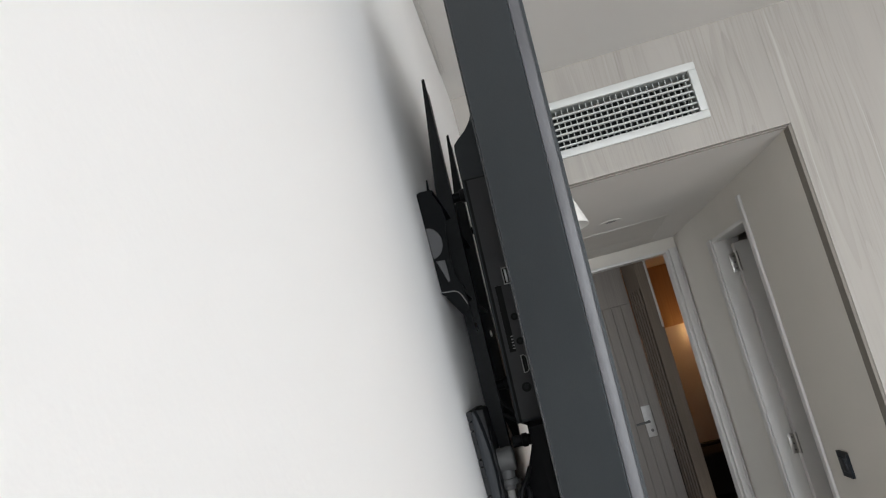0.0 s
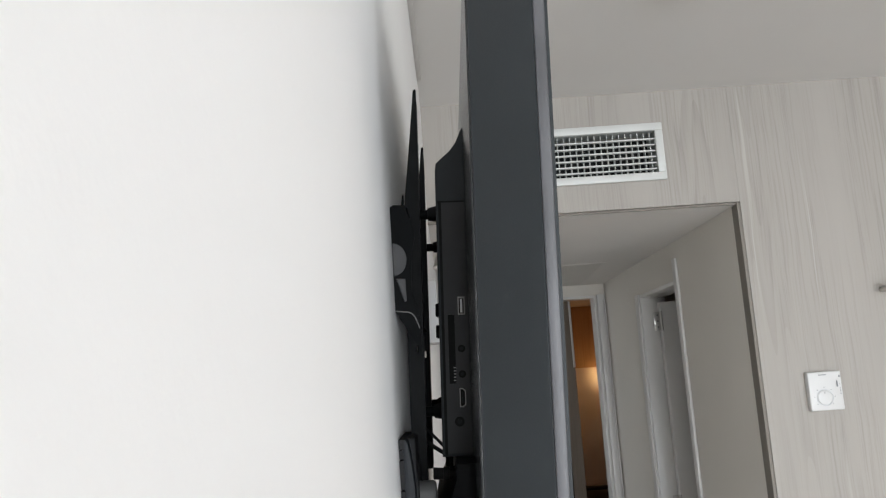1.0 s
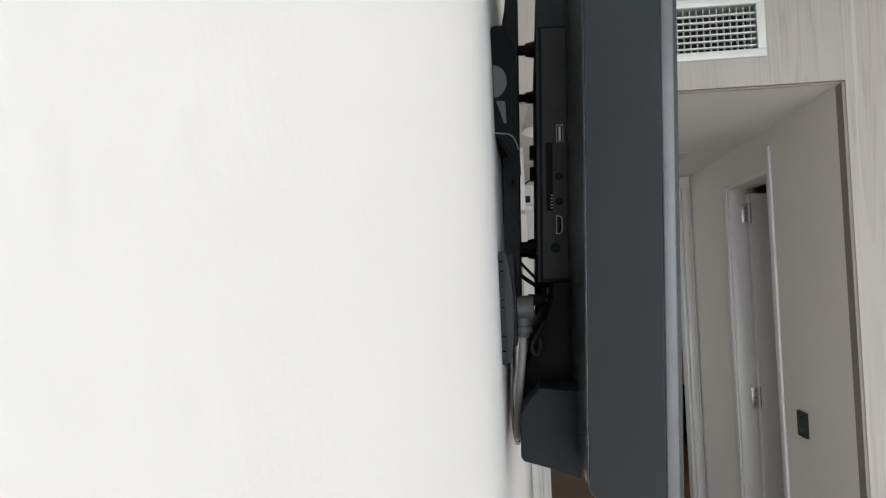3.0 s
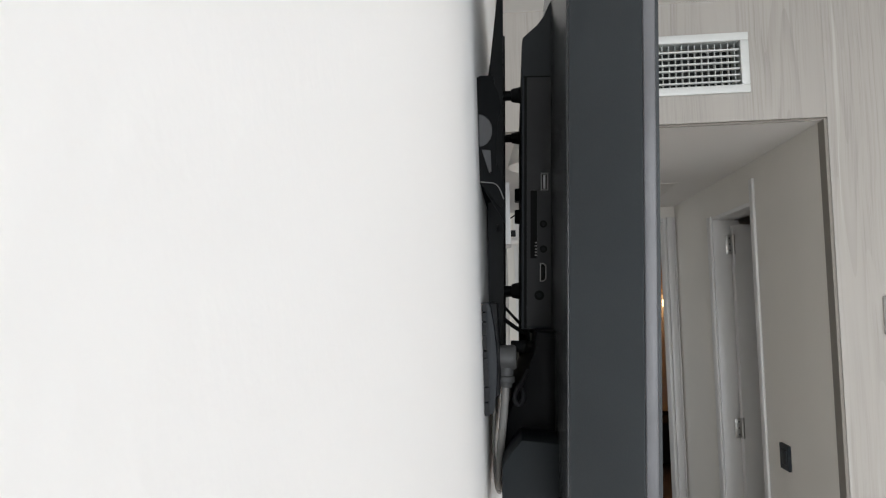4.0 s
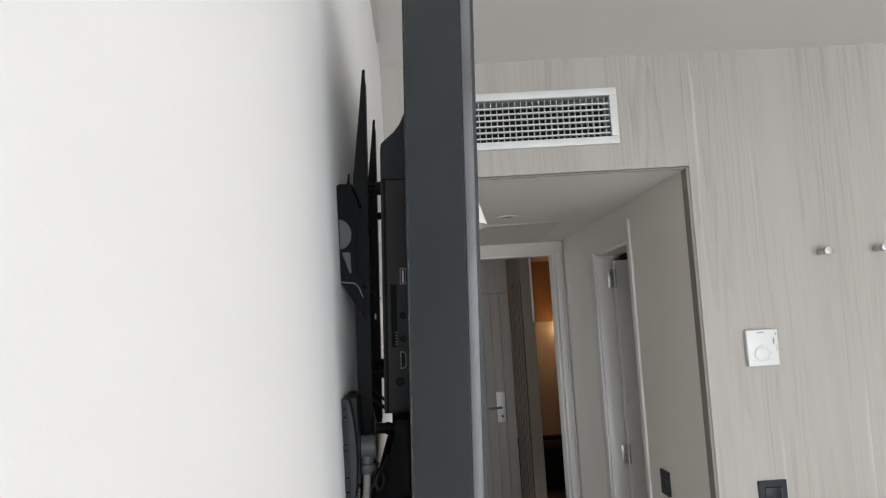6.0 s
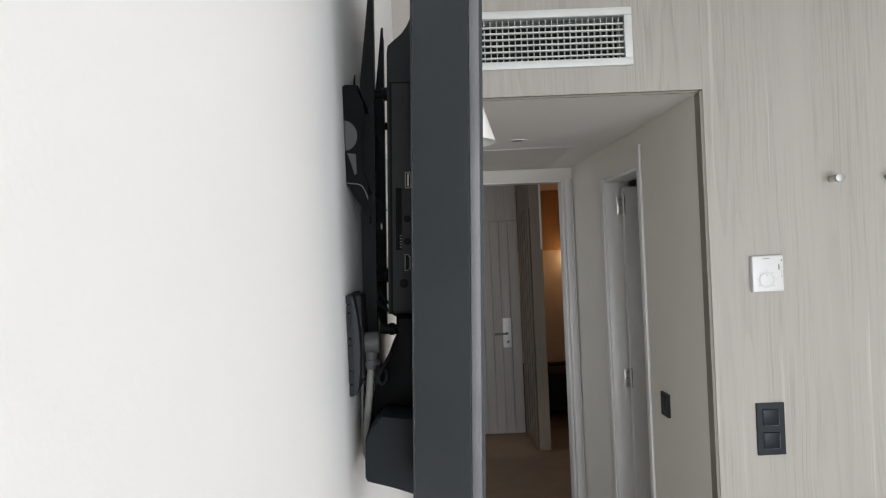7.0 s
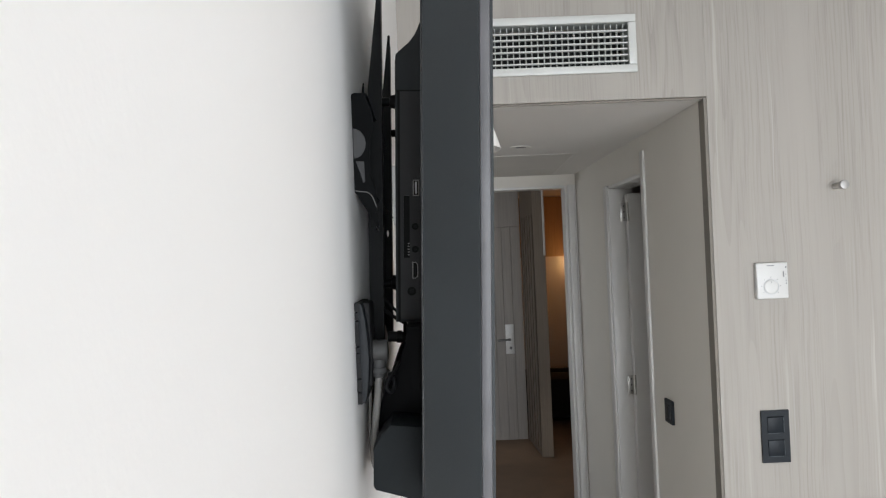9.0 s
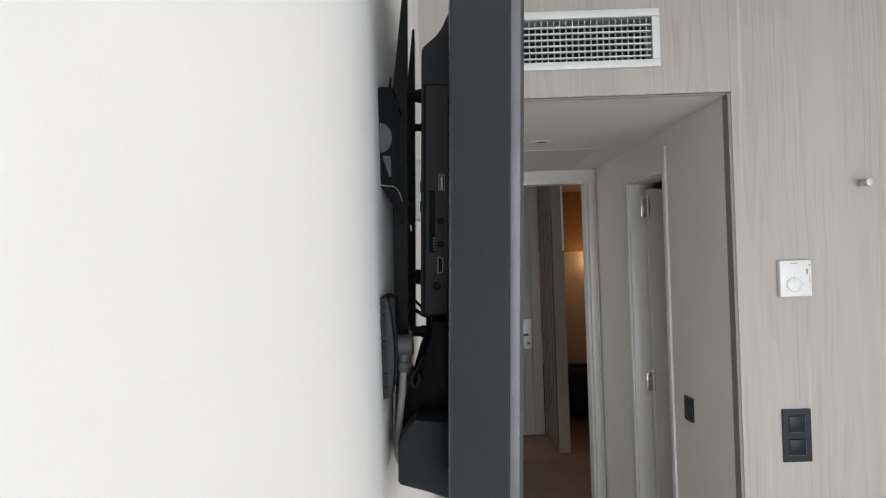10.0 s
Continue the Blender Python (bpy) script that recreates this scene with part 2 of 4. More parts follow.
warm_wood = wood("honey_veneer", (0.50, 0.33, 0.17), (0.38, 0.24, 0.115), figure=0.2)
lamp_glow = glow("lamp_glow", (1.0, 0.62, 0.28), 9.0)
dark_cloth = mat("dark_upholstery", (0.012, 0.011, 0.012), 0.9, vary=0.2, scale=40, bump=0.3)


# ---- mesh helpers ----
def box(bm, x0, x1, y0, y1, z0, z1, bevel=0.0, seg=2):
    m = Matrix.Translation(((x0 + x1) / 2, (y0 + y1) / 2, (z0 + z1) / 2)) @ Matrix.Diagonal((x1 - x0, y1 - y0, z1 - z0, 1))
    vs = bmesh.ops.create_cube(bm, size=1, matrix=m)["verts"]
    if bevel:
        es = list({e for v in vs for e in v.link_edges})
        bmesh.ops.bevel(bm, geom=es, offset=bevel, segments=seg, profile=0.5, affect="EDGES")
    return bm


def cyl(bm, p, q, r, r2=None, n=24, bevel=0.0):
    p, q = Vector(p), Vector(q)
    d = q - p
    m = Matrix.Translation((p + q) / 2) @ d.to_track_quat("Z", "Y").to_matrix().to_4x4()
    vs = bmesh.ops.create_cone(bm, cap_ends=True, segments=n, radius1=r, radius2=r if r2 is None else r2, depth=d.length, matrix=m)["verts"]
    if bevel:
        es = [e for e in {e for v in vs for e in v.link_edges} if any(len(f.verts) > 4 for f in e.link_faces)]
        bmesh.ops.bevel(bm, geom=es, offset=bevel, segments=2, profile=0.5, affect="EDGES")
    return bm


def prism(bm, outline, axis, a, b, bevel=0.0, seg=2):
    """Extrudes a closed outline of (u, v) along an axis from a to b; x: (y, z), y: (x, z), z: (x, y)."""
    def at(u, v, w):
        return {"x": (w, u, v), "y": (u, w, v), "z": (u, v, w)}[axis]
    lo = [bm.verts.new(at(u, v, a)) for u, v in outline]
    hi = [bm.verts.new(at(u, v, b)) for u, v in outline]
    n = len(outline)
    fs = [bm.faces.new(lo), bm.faces.new(hi)]
    fs += [bm.faces.new((lo[i], lo[(i + 1) % n], hi[(i + 1) % n], hi[i])) for i in range(n)]
    bmesh.ops.recalc_face_normals(bm, faces=fs)
    if bevel:
        bmesh.ops.bevel(bm, geom=list({e for f in fs[:2] for e in f.edges}), offset=bevel, segments=seg, profile=0.5, affect="EDGES")
    return bm


def plate(bm, outline, holes, axis, a, b):
    """A flat plate with holes through it, from a to b along the axis."""
    def at(u, v, w):
        return {"x": (w, u, v), "y": (u, w, v), "z": (u, v, w)}[axis]
    rims, edges = [], []
    for loop in (outline, *holes):
        vs = [bm.verts.new(at(u, v, a)) for u, v in loop]
        rims.append(vs)
        edges += [bm.edges.new((vs[i], vs[(i + 1) % len(vs)])) for i in range(len(vs))]
    got = bmesh.ops.triangle_fill(bm, edges=edges, use_beauty=True)["geom"]
    faces = [g for g in got if isinstance(g, bmesh.types.BMFace)]
    shift = Vector(at(0, 0, b)) - Vector(at(0, 0, a))
    more = bmesh.ops.extrude_face_region(bm, geom=faces)["geom"]
    bmesh.ops.translate(bm, verts=[g for g in more if isinstance(g, bmesh.types.BMVert)], vec=shift)
    bmesh.ops.recalc_face_normals(bm, faces=bm.faces[:])
    return bm


def tube(bm, points, r, n=12, sub=8):
    """A round cord through points, smoothed."""
    pts = [Vector(p) for p in points]
    path = []
    for i in range(len(pts) - 1):
        p0, p1, p2, p3 = pts[max(i - 1, 0)], pts[i], pts[i + 1], pts[min(i + 2, len(pts) - 1)]
        for k in range(sub):
            t = k / sub
            path.append(0.5 * (2 * p1 + (p2 - p0) * t + (2 * p0 - 5 * p1 + 4 * p2 - p3) * t * t + (3 * p1 - p0 - 3 * p2 + p3) * t ** 3))
    path.append(pts[-1])
    rings, side = [], Vector((0, 1, 0.13)).normalized()
    for i, p in enumerate(path):
        d = (path[min(i + 1, len(path) - 1)] - path[max(i - 1, 0)]).normalized()
        side = (side - d * side.dot(d)).normalized()
        up = d.cross(side)
        rings.append([bm.verts.new(p + r * (math.cos(a) * side + math.sin(a) * up)) for a in (2 * math.pi * k / n for k in range(n))])
    for s, e in zip(rings, rings[1:]):
        for k in range(n):
            bm.faces.new((s[k], s[(k + 1) % n], e[(k + 1) % n], e[k]))
    bm.faces.new(rings[0])
    bm.faces.new(rings[-1])
    bmesh.ops.recalc_face_normals(bm, faces=bm.faces[:])
    return bm


def mesh_of(name, bm, material, smooth=True):
    me = bpy.data.meshes.new(name)
    bm.to_mesh(me)
    bm.free()
    me.materials.append(material)
    if smooth:
        for p in me.polygons:
            p.use_smooth = True
        me.set_sharp_from_angle(angle=radians(32))
    return me


def part(name, bm, material, parent=None, label=""):
    ob = new(name, mesh_of(name, bm, material))
    if parent:
        ob.parent = parent
    return tagged(ob, label) if label else ob


def thing(name, label, category, at=(0, 0, 0), group="", turn=(0, 0, 0)):
    ob = new(name)
    ob.empty_display_size = 0.05
    ob.matrix_world = pose(*at, *turn)
    return tagged(ob, label, category, group)


def setting(name, bm, material, label, category):
    return tagged(part(name, bm, material), label, category, kind="structure")


def nb():
    return bmesh.new()


# ---- the room: plan in metres ----
WX, NY = 0.056, 2.2            # face of the television wall, face of the panelled wall
CEIL, HALL_CEIL = 2.47, 2.132
OPEN_X, OPEN_Z = 0.922, 2.137   # opening in the cladding
HX, END_Y = 0.915, 4.16        # hall side wall, hall end wall
EAST, SOUTH = 3.9, -2.6

# floor as one sheet under room, hall and lobby
setting("floor", box(nb(), -1.0, EAST + 0.2, SOUTH - 0.3, 10.2, -0.12, 0.0), floor_tan, "tan wood laminate floor running through room and hall", "floor")
setting("wall_west", box(nb(), WX - 0.14, WX, SOUTH - 0.2, END_Y + 0.1, 0, CEIL + 0.1), paint, "smooth white painted wall behind the television", "wall")
# out of view; laminate instead of white paint only to reduce bounced light
setting("wall_east", box(nb(), EAST, EAST + 0.14, SOUTH - 0.2, NY + 0.14, 0, CEIL + 0.1), panel_wood, "unseen room wall, laminate tone set to cut bounced light", "wall")
setting("ceiling", box(nb(), WX, EAST, SOUTH, NY + 0.018, CEIL, CEIL + 0.1), ceiling_paint, "flat matt white painted room ceiling", "ceiling")
setting("ceiling_hall", box(nb(), WX, HX, NY + 0.018, END_Y, HALL_CEIL, HALL_CEIL + 0.068), hall_ceiling_paint, "lowered white painted ceiling of the entrance hall", "ceiling")

# window wall behind, with its opening
bm = nb()
box(bm, WX, 0.15, SOUTH - 0.2, SOUTH, 0, CEIL + 0.1)
box(bm, 2.85, EAST, SOUTH - 0.2, SOUTH, 0, CEIL + 0.1)
box(bm, 0.15, 2.85, SOUTH - 0.2, SOUTH, 0, 0.15)
box(bm, 0.15, 2.85, SOUTH - 0.2, SOUTH, 2.17, CEIL + 0.1)
setting("wall_south", bm, paint, "white painted window wall with a wide opening", "wall")

# panelled north wall: core with the opening, cladding boards in front of it
bm = nb()
box(bm, HX, EAST, NY + 0.018, NY + 0.14, 0, CEIL + 0.1)
VX0, VX1, VZ0, VZ1 = 0.266, 0.728, 2.212, 2.376
VF = 0.022
VENT_HOLE = [(VX0 + VF - 0.003, VZ0 + VF - 0.003), (VX1 - VF + 0.003, VZ0 + VF - 0.003), (VX1 - VF + 0.003, VZ1 - VF + 0.003), (VX0 + VF - 0.003, VZ1 - VF + 0.003)]
plate(bm, [(WX, HALL_CEIL + 0.07), (HX, HALL_CEIL + 0.07), (HX, CEIL + 0.1), (WX, CEIL + 0.1)], [VENT_HOLE], "y", NY + 0.018, NY + 0.14)
north = setting("wall_north", bm, hall_paint, "wall clad in pale ash laminate boards around the hall opening", "wall")
part("panel", plate(nb(), [(WX, OPEN_Z), (OPEN_X - 0.0002, OPEN_Z), (OPEN_X - 0.0002, CEIL), (WX, CEIL)],
                    [VENT_HOLE], "y", NY, NY + 0.018), panel_wood, north)
for x0, x1, z0, z1 in ((OPEN_X + 0.0002, 2.13, 0.0, CEIL), (2.1324, 3.33, 0.0, CEIL), (3.3324, EAST, 0.0, CEIL)):
    part("panel", box(nb(), x0, x1, NY, NY + 0.018, z0, z1, 0.0004, 1), panel_wood, north)

# dark reveal strip at the edge of the opening
bm = nb()
box(bm, HX - 0.0012, OPEN_X, NY + 0.003, NY + 0.0175, 0, OPEN_Z - 0.003)
box(bm, HX - 0.0012, HX + 0.002, NY + 0.0175, NY + 0.046, 0, OPEN_Z - 0.006)
setting("trim_reveal", bm, reveal_paint, "narrow dark greige reveal strip beside the hall opening", "trim")
setting("trim_head", box(nb(), WX, HX - 0.0015, NY + 0.012, NY + 0.0175, HALL_CEIL - 0.001, OPEN_Z - 0.0005), reveal_paint, "narrow dark strip over the hall opening", "trim")
# narrow bead along the top of the television wall
setting("trim", box(nb(), WX, WX + 0.010, SOUTH, 1.97, CEIL - 0.012, CEIL, 0.002), white_gloss, "thin white bead under the ceiling", "trim")

# hall side wall with the door opening, end wall with its doorway
D0, D1, DZ = 2.864, 3.405, 1.994
bm = nb()
box(bm, HX, HX + 0.10, NY + 0.14, D0, 0, HALL_CEIL)
box(bm, HX, HX + 0.10, D1, END_Y + 0.1, 0, HALL_CEIL)
box(bm, HX, HX + 0.10, D0, D1, DZ, HALL_CEIL)
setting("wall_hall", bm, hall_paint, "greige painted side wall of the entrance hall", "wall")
F0, F1, FZ = 0.137, 0.868, 2.072
bm = nb()
box(bm, WX, F0, END_Y, END_Y + 0.1, 0, HALL_CEIL)
box(bm, F1, HX, END_Y, END_Y + 0.1, 0, HALL_CEIL)
box(bm, F0, F1, END_Y, END_Y + 0.1, FZ, HALL_CEIL)
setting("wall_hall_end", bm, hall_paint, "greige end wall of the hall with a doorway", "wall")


def doorway(name, label, u0, u1, z1, face, axis, width, proud, depth, near=None, head=True, slim=None):
    """Casing round an opening in a wall: two uprights, a head and the lining."""
    root = tagged(new(name), label, "door frame", kind="structure")
    def bar(kind, a0, a1, b0, b1, w0, w1, bev=0.002):
        bm = nb()
        if axis == "y":
            box(bm, a0, a1, w0, w1, b0, b1, bev)
        else:
            box(bm, w0, w1, a0, a1, b0, b1, bev)
        part(kind, bm, white_gloss, root)
    for a, b, up in ((u0 - (slim or width), u0 - 0.003, near or z1 + width), (u1 + 0.003, u1 + width, z1 + (width if head else 0.004))):
        if axis == "x":
            bar("casing", a, b, 0, up, face - proud, face - 0.0005)
            continue
        # stepped casing: flat face, recessed groove and a narrow outer bead
        out = 1 if a > u0 else -1
        i, o = (a, b) if out > 0 else (b, a)
        for kind, p, q, rise in (("casing", i, o - out * 0.019, proud), ("groove", o - out * 0.0188, o - out * 0.0072, 0.003), ("bead", o - out * 0.007, o, proud * 0.7)):
            bar(kind, min(p, q), max(p, q), 0, up, face - rise, face - 0.0005, 0.001)
    if head:
        bar("head_casing", u0 - 0.003, u1 + 0.003, z1 + 0.003, z1 + width, face - proud, face - 0.0005)
    bar("jamb", u0 - 0.002, u0 + 0.012, 0, z1, face - 0.004, face + depth)
    bar("jamb", u1 - 0.012, u1 + 0.002, 0, z1, face - 0.004, face + depth)
    bar("head_jamb", u0 + 0.012, u1 - 0.012, z1 - 0.012, z1 + 0.002, face - 0.004, face + depth)
    return root


doorway("door_1", "white lacquered frame of the hall end doorway", F0, F1, FZ, END_Y, "y", 0.046, 0.016, 0.10, head=False)
doorway("door_2", "white lacquered frame of the hall side door", D0, D1, DZ, HX, "x", 0.066, 0.010, 0.10, near=2.071, head=False, slim=0.041)

# open leaf of the side door, swung into the side room, hinged on the far jamb
leaf = thing("door_leaf", "white side door standing open on steel hinges", "door", (HX + 0.064, D1 - 0.016, 0.008))
part("panel", box(nb(), 0.0, 0.46, -0.040, 0.0, 0.0, DZ - 0.045, 0.002), white_gloss, leaf)
for hz in (0.22, 1.092, 1.832):
    hinge = part("hinge", box(nb(), -0.030, -0.002, -0.036, -0.0325, hz, hz + 0.078, 0.001), steel, leaf, "brushed steel butt hinge")
    bm = nb()
    cyl(bm, (-0.001, -0.042, hz - 0.002), (-0.001, -0.042, hz + 0.080), 0.0055, n=14)
    part("knuckle", bm, steel, hinge)
    for k in (0.014, 0.039, 0.064):
        part("screw", cyl(nb(), (-0.015, -0.0365, hz + k), (-0.015, -0.0385, hz + k), 0.0035, n=10), bracket_grey, hinge)

# side room, closed and unlit
bm = nb()
box(bm, 2.4, 2.5, 2.34, 5.0, 0, 2.4)
box(bm, HX + 0.1, 2.4, 4.22, 4.32, 0, 2.4)
setting("ceiling_side_room", box(nb(), HX, 2.5, NY + 0.14, 4.32, HALL_CEIL + 0.001, HALL_CEIL + 0.1), hall_ceiling_paint, "ceiling of the unlit side room", "ceiling")
setting("wall_side_room", bm, hall_paint, "plain wall of the unlit side room", "wall")

# ---- lobby and lit room past the doorway ----
LY = 7.33
bm = nb()
# unseen gap from y 5.0 to 6.2 added for the fill lamp
box(bm, -0.9, -0.8, END_Y + 0.1, 5.0, 0, 2.4)
box(bm, -0.9, -0.8, 6.2, LY + 0.1, 0, 2.4)
box(bm, -0.9, -0.8, 5.0, 6.2, 0, 0.8)
box(bm, -0.9, -0.8, 5.0, 6.2, 2.1, 2.4)
box(bm, -0.8, WX, END_Y + 0.0, END_Y + 0.1, 0, 2.4)
box(bm, -0.8, 0.10, LY, LY + 0.1, 0, 2.4)
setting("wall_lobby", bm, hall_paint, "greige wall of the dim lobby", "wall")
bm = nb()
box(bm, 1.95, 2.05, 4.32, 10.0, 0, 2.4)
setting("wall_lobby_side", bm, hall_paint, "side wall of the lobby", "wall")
setting("ceiling_lobby", box(nb(), -0.9, 2.05, END_Y + 0.1, 10.0, 2.40, 2.5), hall_ceiling_paint, "ceiling over lobby and lit room", "ceiling")
warm_wall = setting("wall_warm", box(nb(), 1.0, 2.0, 9.3, 9.4, 0, 2.4), hall_paint, "greige wall of the lamplit room under a veneer panel", "wall")
part("panel", box(nb(), 1.0, 1.94, 9.27, 9.2995, 1.69, 2.395, 0.002), warm_wood, warm_wall, "honey veneer upper panel")
setting("wall_divider", box(nb(), 0.90, 0.99, LY + 0.1, 9.4, 0, 2.4), warm_wood, "veneered divider of the lamplit room", "wall")

# grooved grey entrance door in the lobby
HS = 0.056
gd = thing("entrance_door", "closed grey wood-look door with vertical grooves", "door", (0.10, LY, 0.004))
bm = nb()
box(bm, 0.0, 0.885, 0.012, 0.06, 0.0, 2.38, 0.002)
part("slab", bm, door_wood, gd)
for k in range(9):
    part("board", box(nb(), 0.05 + k * 0.083, 0.05 + (k + 1) * 0.083 - 0.006, 0.004, 0.013, 0.0, 1.98, 0.0015, 1), door_wood, gd)
part("top_rail", box(nb(), 0.0, 0.885, 0.004, 0.013, 1.988, 2.38, 0.0015, 1), door_wood, gd)
part("stile", box(nb(), 0.803, 0.885, 0.004, 0.013, 0.0, 1.982, 0.0015, 1), door_wood, gd)
hp = part("handle_plate", box(nb(), 0.655 + HS, 0.735 + HS, -0.008, 0.004, 0.80, 1.075, 0.004), lock_steel, gd, "brushed steel lock plate")
bm = nb()
cyl(bm, (0.69 + HS, -0.008, 0.935), (0.69 + HS, -0.055, 0.935), 0.011)
tube(bm, [(0.69 + HS, -0.055, 0.935), (0.65 + HS, -0.058, 0.935), (0.60 + HS, -0.056, 0.933), (0.575 + HS, -0.052, 0.931)], 0.010)
part("lever", bm, bracket_grey, hp)
part("lock_cylinder", cyl(nb(), (0.70 + HS, -0.014, 0.855), (0.70 + HS, -0.007, 0.855), 0.013), bracket_grey, hp)

# brown leaf standing open in front of the lit room
bl = thing("open_door", "brown veneered door standing open before the lit room", "door", (0.99, LY, 0.006))
prism_pts = [(0.0, -0.005), (0.027, -0.685), (0.120, -0.700), (0.100, -0.005)]
bm = nb()
prism(bm, prism_pts, "z", 0.0, 2.39)
part("panel", bm, leaf_wood, bl)
for k in range(5):
    y0 = -0.06 - k * 0.125
    bm = nb()
    box(bm, -0.0065 + (-y0) * 0.0397, 0.0 + (-y0) * 0.0397, y0 - 0.115, y0, 0.05, 2.05, 0.0012, 1)
    part("board", bm, leaf_wood, bl)
part("end_face", prism(nb(), [(0.027, -0.6855), (0.120, -0.7005), (0.120, -0.7035), (0.027, -0.6885)], "z", 0.0, 2.39), edge_wood, bl, "paler brown lock edge")
part("edge_strip", box(nb(), 0.105, 0.122, -0.716, -0.7045, 1.70, 2.39, 0.002), white_gloss, bl, "white edge strip")

# lamp and dark chair of the lit room
lamp = thing("wall_lamp", "small warm glowing wall lamp", "lamp", (1.80, 9.22, 1.60))
part("bracket", box(nb(), -0.02, 0.02, 0.04, 0.08, -0.04, 0.04, 0.004), steel, lamp)
part("glass_globe", cyl(nb(), (0, 0, -0.045), (0, 0, 0.045), 0.035, 0.03, bevel=0.01), lamp_glow, lamp)
chair = thing("armchair", "dark upholstered low armchair", "chair", (1.45, 8.3, 0.0))
part("seat", box(nb(), -0.35, 0.35, -0.3, 0.3, 0.04, 0.44, 0.03, 3), dark_cloth, chair)
part("backrest", box(nb(), -0.35, 0.35, 0.2, 0.34, 0.40, 0.47, 0.03, 3), dark_cloth, chair)
for sx in (-0.35, 0.25):
    part("armrest", box(nb(), sx, sx + 0.1, -0.3, 0.2, 0.40, 0.46, 0.025, 3), dark_cloth, chair)
for sx in (-0.3, 0.3):
    for sy in (-0.25, 0.27):
        part("leg", cyl(nb(), (sx, sy, 0.0), (sx, sy, 0.13), 0.014, 0.02, n=12), bracket_paint, chair)

# ---- ceiling fittings ----
sd = thing("smoke_detector", "round white smoke detector on the ceiling", "smoke detector", (0.631, 1.500, CEIL))
part("base", cyl(nb(), (0, 0, -0.014), (0, 0, 0), 0.054, bevel=0.004, n=40), white_plastic, sd)
part("chamber", cyl(nb(), (0, 0, -0.030), (0, 0, -0.0135), 0.040, n=40), hollow_black, sd)
for k in range(12):
    a = k * math.pi / 6
    bm = nb()
    box(bm, 0.0385, 0.044, -0.0035, 0.0035, -0.031, -0.0135)
    bm.transform(Matrix.Rotation(a, 4, "Z"))
    part("rib", bm, white_plastic, sd)
part("cap", cyl(nb(), (0, 0, -0.044), (0, 0, -0.029), 0.034, 0.046, bevel=0.003, n=40), white_plastic, sd)

hatch = thing("access_hatch", "flush white access hatch in the hall ceiling", "hatch", (0.457, 3.735, HALL_CEIL), turn=(0, 0, -2.5))
bm = nb()
for a, b, c, d in ((-0.36, 0.33, -0.43, -0.415), (-0.36, 0.33, 0.415, 0.43), (-0.36, -0.345, -0.415, 0.415), (0.315, 0.33, -0.415, 0.415)):
    box(bm, a, b, c, d, -0.0012, 0.0, 0.0003, 1)
part("frame", bm, hall_ceiling_paint, hatch)
part("leaf", box(nb(), -0.342, 0.312, -0.412, 0.10, -0.0008, 0.0, 0.0003, 1), hatch_paint, hatch)
part("leaf", box(nb(), -0.342, 0.312, 0.105, 0.412, -0.0008, 0.0, 0.0003, 1), hatch_paint, hatch)
spot = thing("recessed_spotlight", "switched-off round recessed hall spotlight", "spotlight", (0.497, 3.052, HALL_CEIL))
bm = nb()
ring = [(0.022 + 0.018 * (k in (1, 2)), z) for k, z in enumerate((0, 0, -0.002, -0.002))]
n = 36
loops = [[bm.verts.new((r * math.cos(2 * math.pi * i / n), r * math.sin(2 * math.pi * i / n), z)) for i in range(n)] for r, z in ring]
for j in range(4):
    for i in range(n):
        bm.faces.new((loops[j][i], loops[j][(i + 1) % n], loops[(j + 1) % 4][(i + 1) % n], loops[(j + 1) % 4][i]))
bmesh.ops.recalc_face_normals(bm, faces=bm.faces[:])
part("ring", bm, hall_ceiling_paint, spot)
part("lens", cyl(nb(), (0, 0, -0.0015), (0, 0, 0), 0.0225, n=30), bracket_grey, spot)

# ---- ventilation grille ----
vent = thing("ventilation_grille", "white enamelled wall grille with crossed slats", "vent", ((VX0 + VX1) / 2, NY, (VZ0 + VZ1) / 2))
hw, hh, fw = (VX1 - VX0) / 2, (VZ1 - VZ0) / 2, VF
for a, b, c, d in ((-hw, hw, hh - fw, hh), (-hw, hw, -hh, -hh + fw), (-hw, -hw + fw, -hh + fw, hh - fw), (hw - fw, hw, -hh + fw, hh - fw)):
    part("frame_bar", box(nb(), a, b, -0.010, 0.0, c, d, 0.0025, 2), vent_paint, vent)
iw, ih = hw - fw, hh - fw
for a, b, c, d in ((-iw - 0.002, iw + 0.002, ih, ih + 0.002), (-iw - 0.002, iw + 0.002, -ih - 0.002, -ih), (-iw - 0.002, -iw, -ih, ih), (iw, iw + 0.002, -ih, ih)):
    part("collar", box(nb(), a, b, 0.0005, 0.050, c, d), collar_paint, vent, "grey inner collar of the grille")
# near-black back sheet stands in for the shade of the deep opening
part("duct", box(nb(), -iw - 0.002, iw + 0.002, 0.092, 0.096, -ih - 0.002, ih + 0.002), hollow_black, vent, "near-black sheet painting the shade behind the slats")
for k in range(6):
    z = -ih + 0.0128 + k * 0.0173
    part("slat", box(nb(), -iw, iw, 0.0015, 0.0125, z - 0.0021, z + 0.0021, 0.0008, 1), vent_paint, vent)
ncol = 24
for k in range(ncol):
    x = -iw + (k + 0.5) * (2 * iw) / ncol
    part("fin", box(nb(), x - 0.0009, x + 0.0009, 0.0150, 0.0300, -ih, ih), vent_paint, vent)

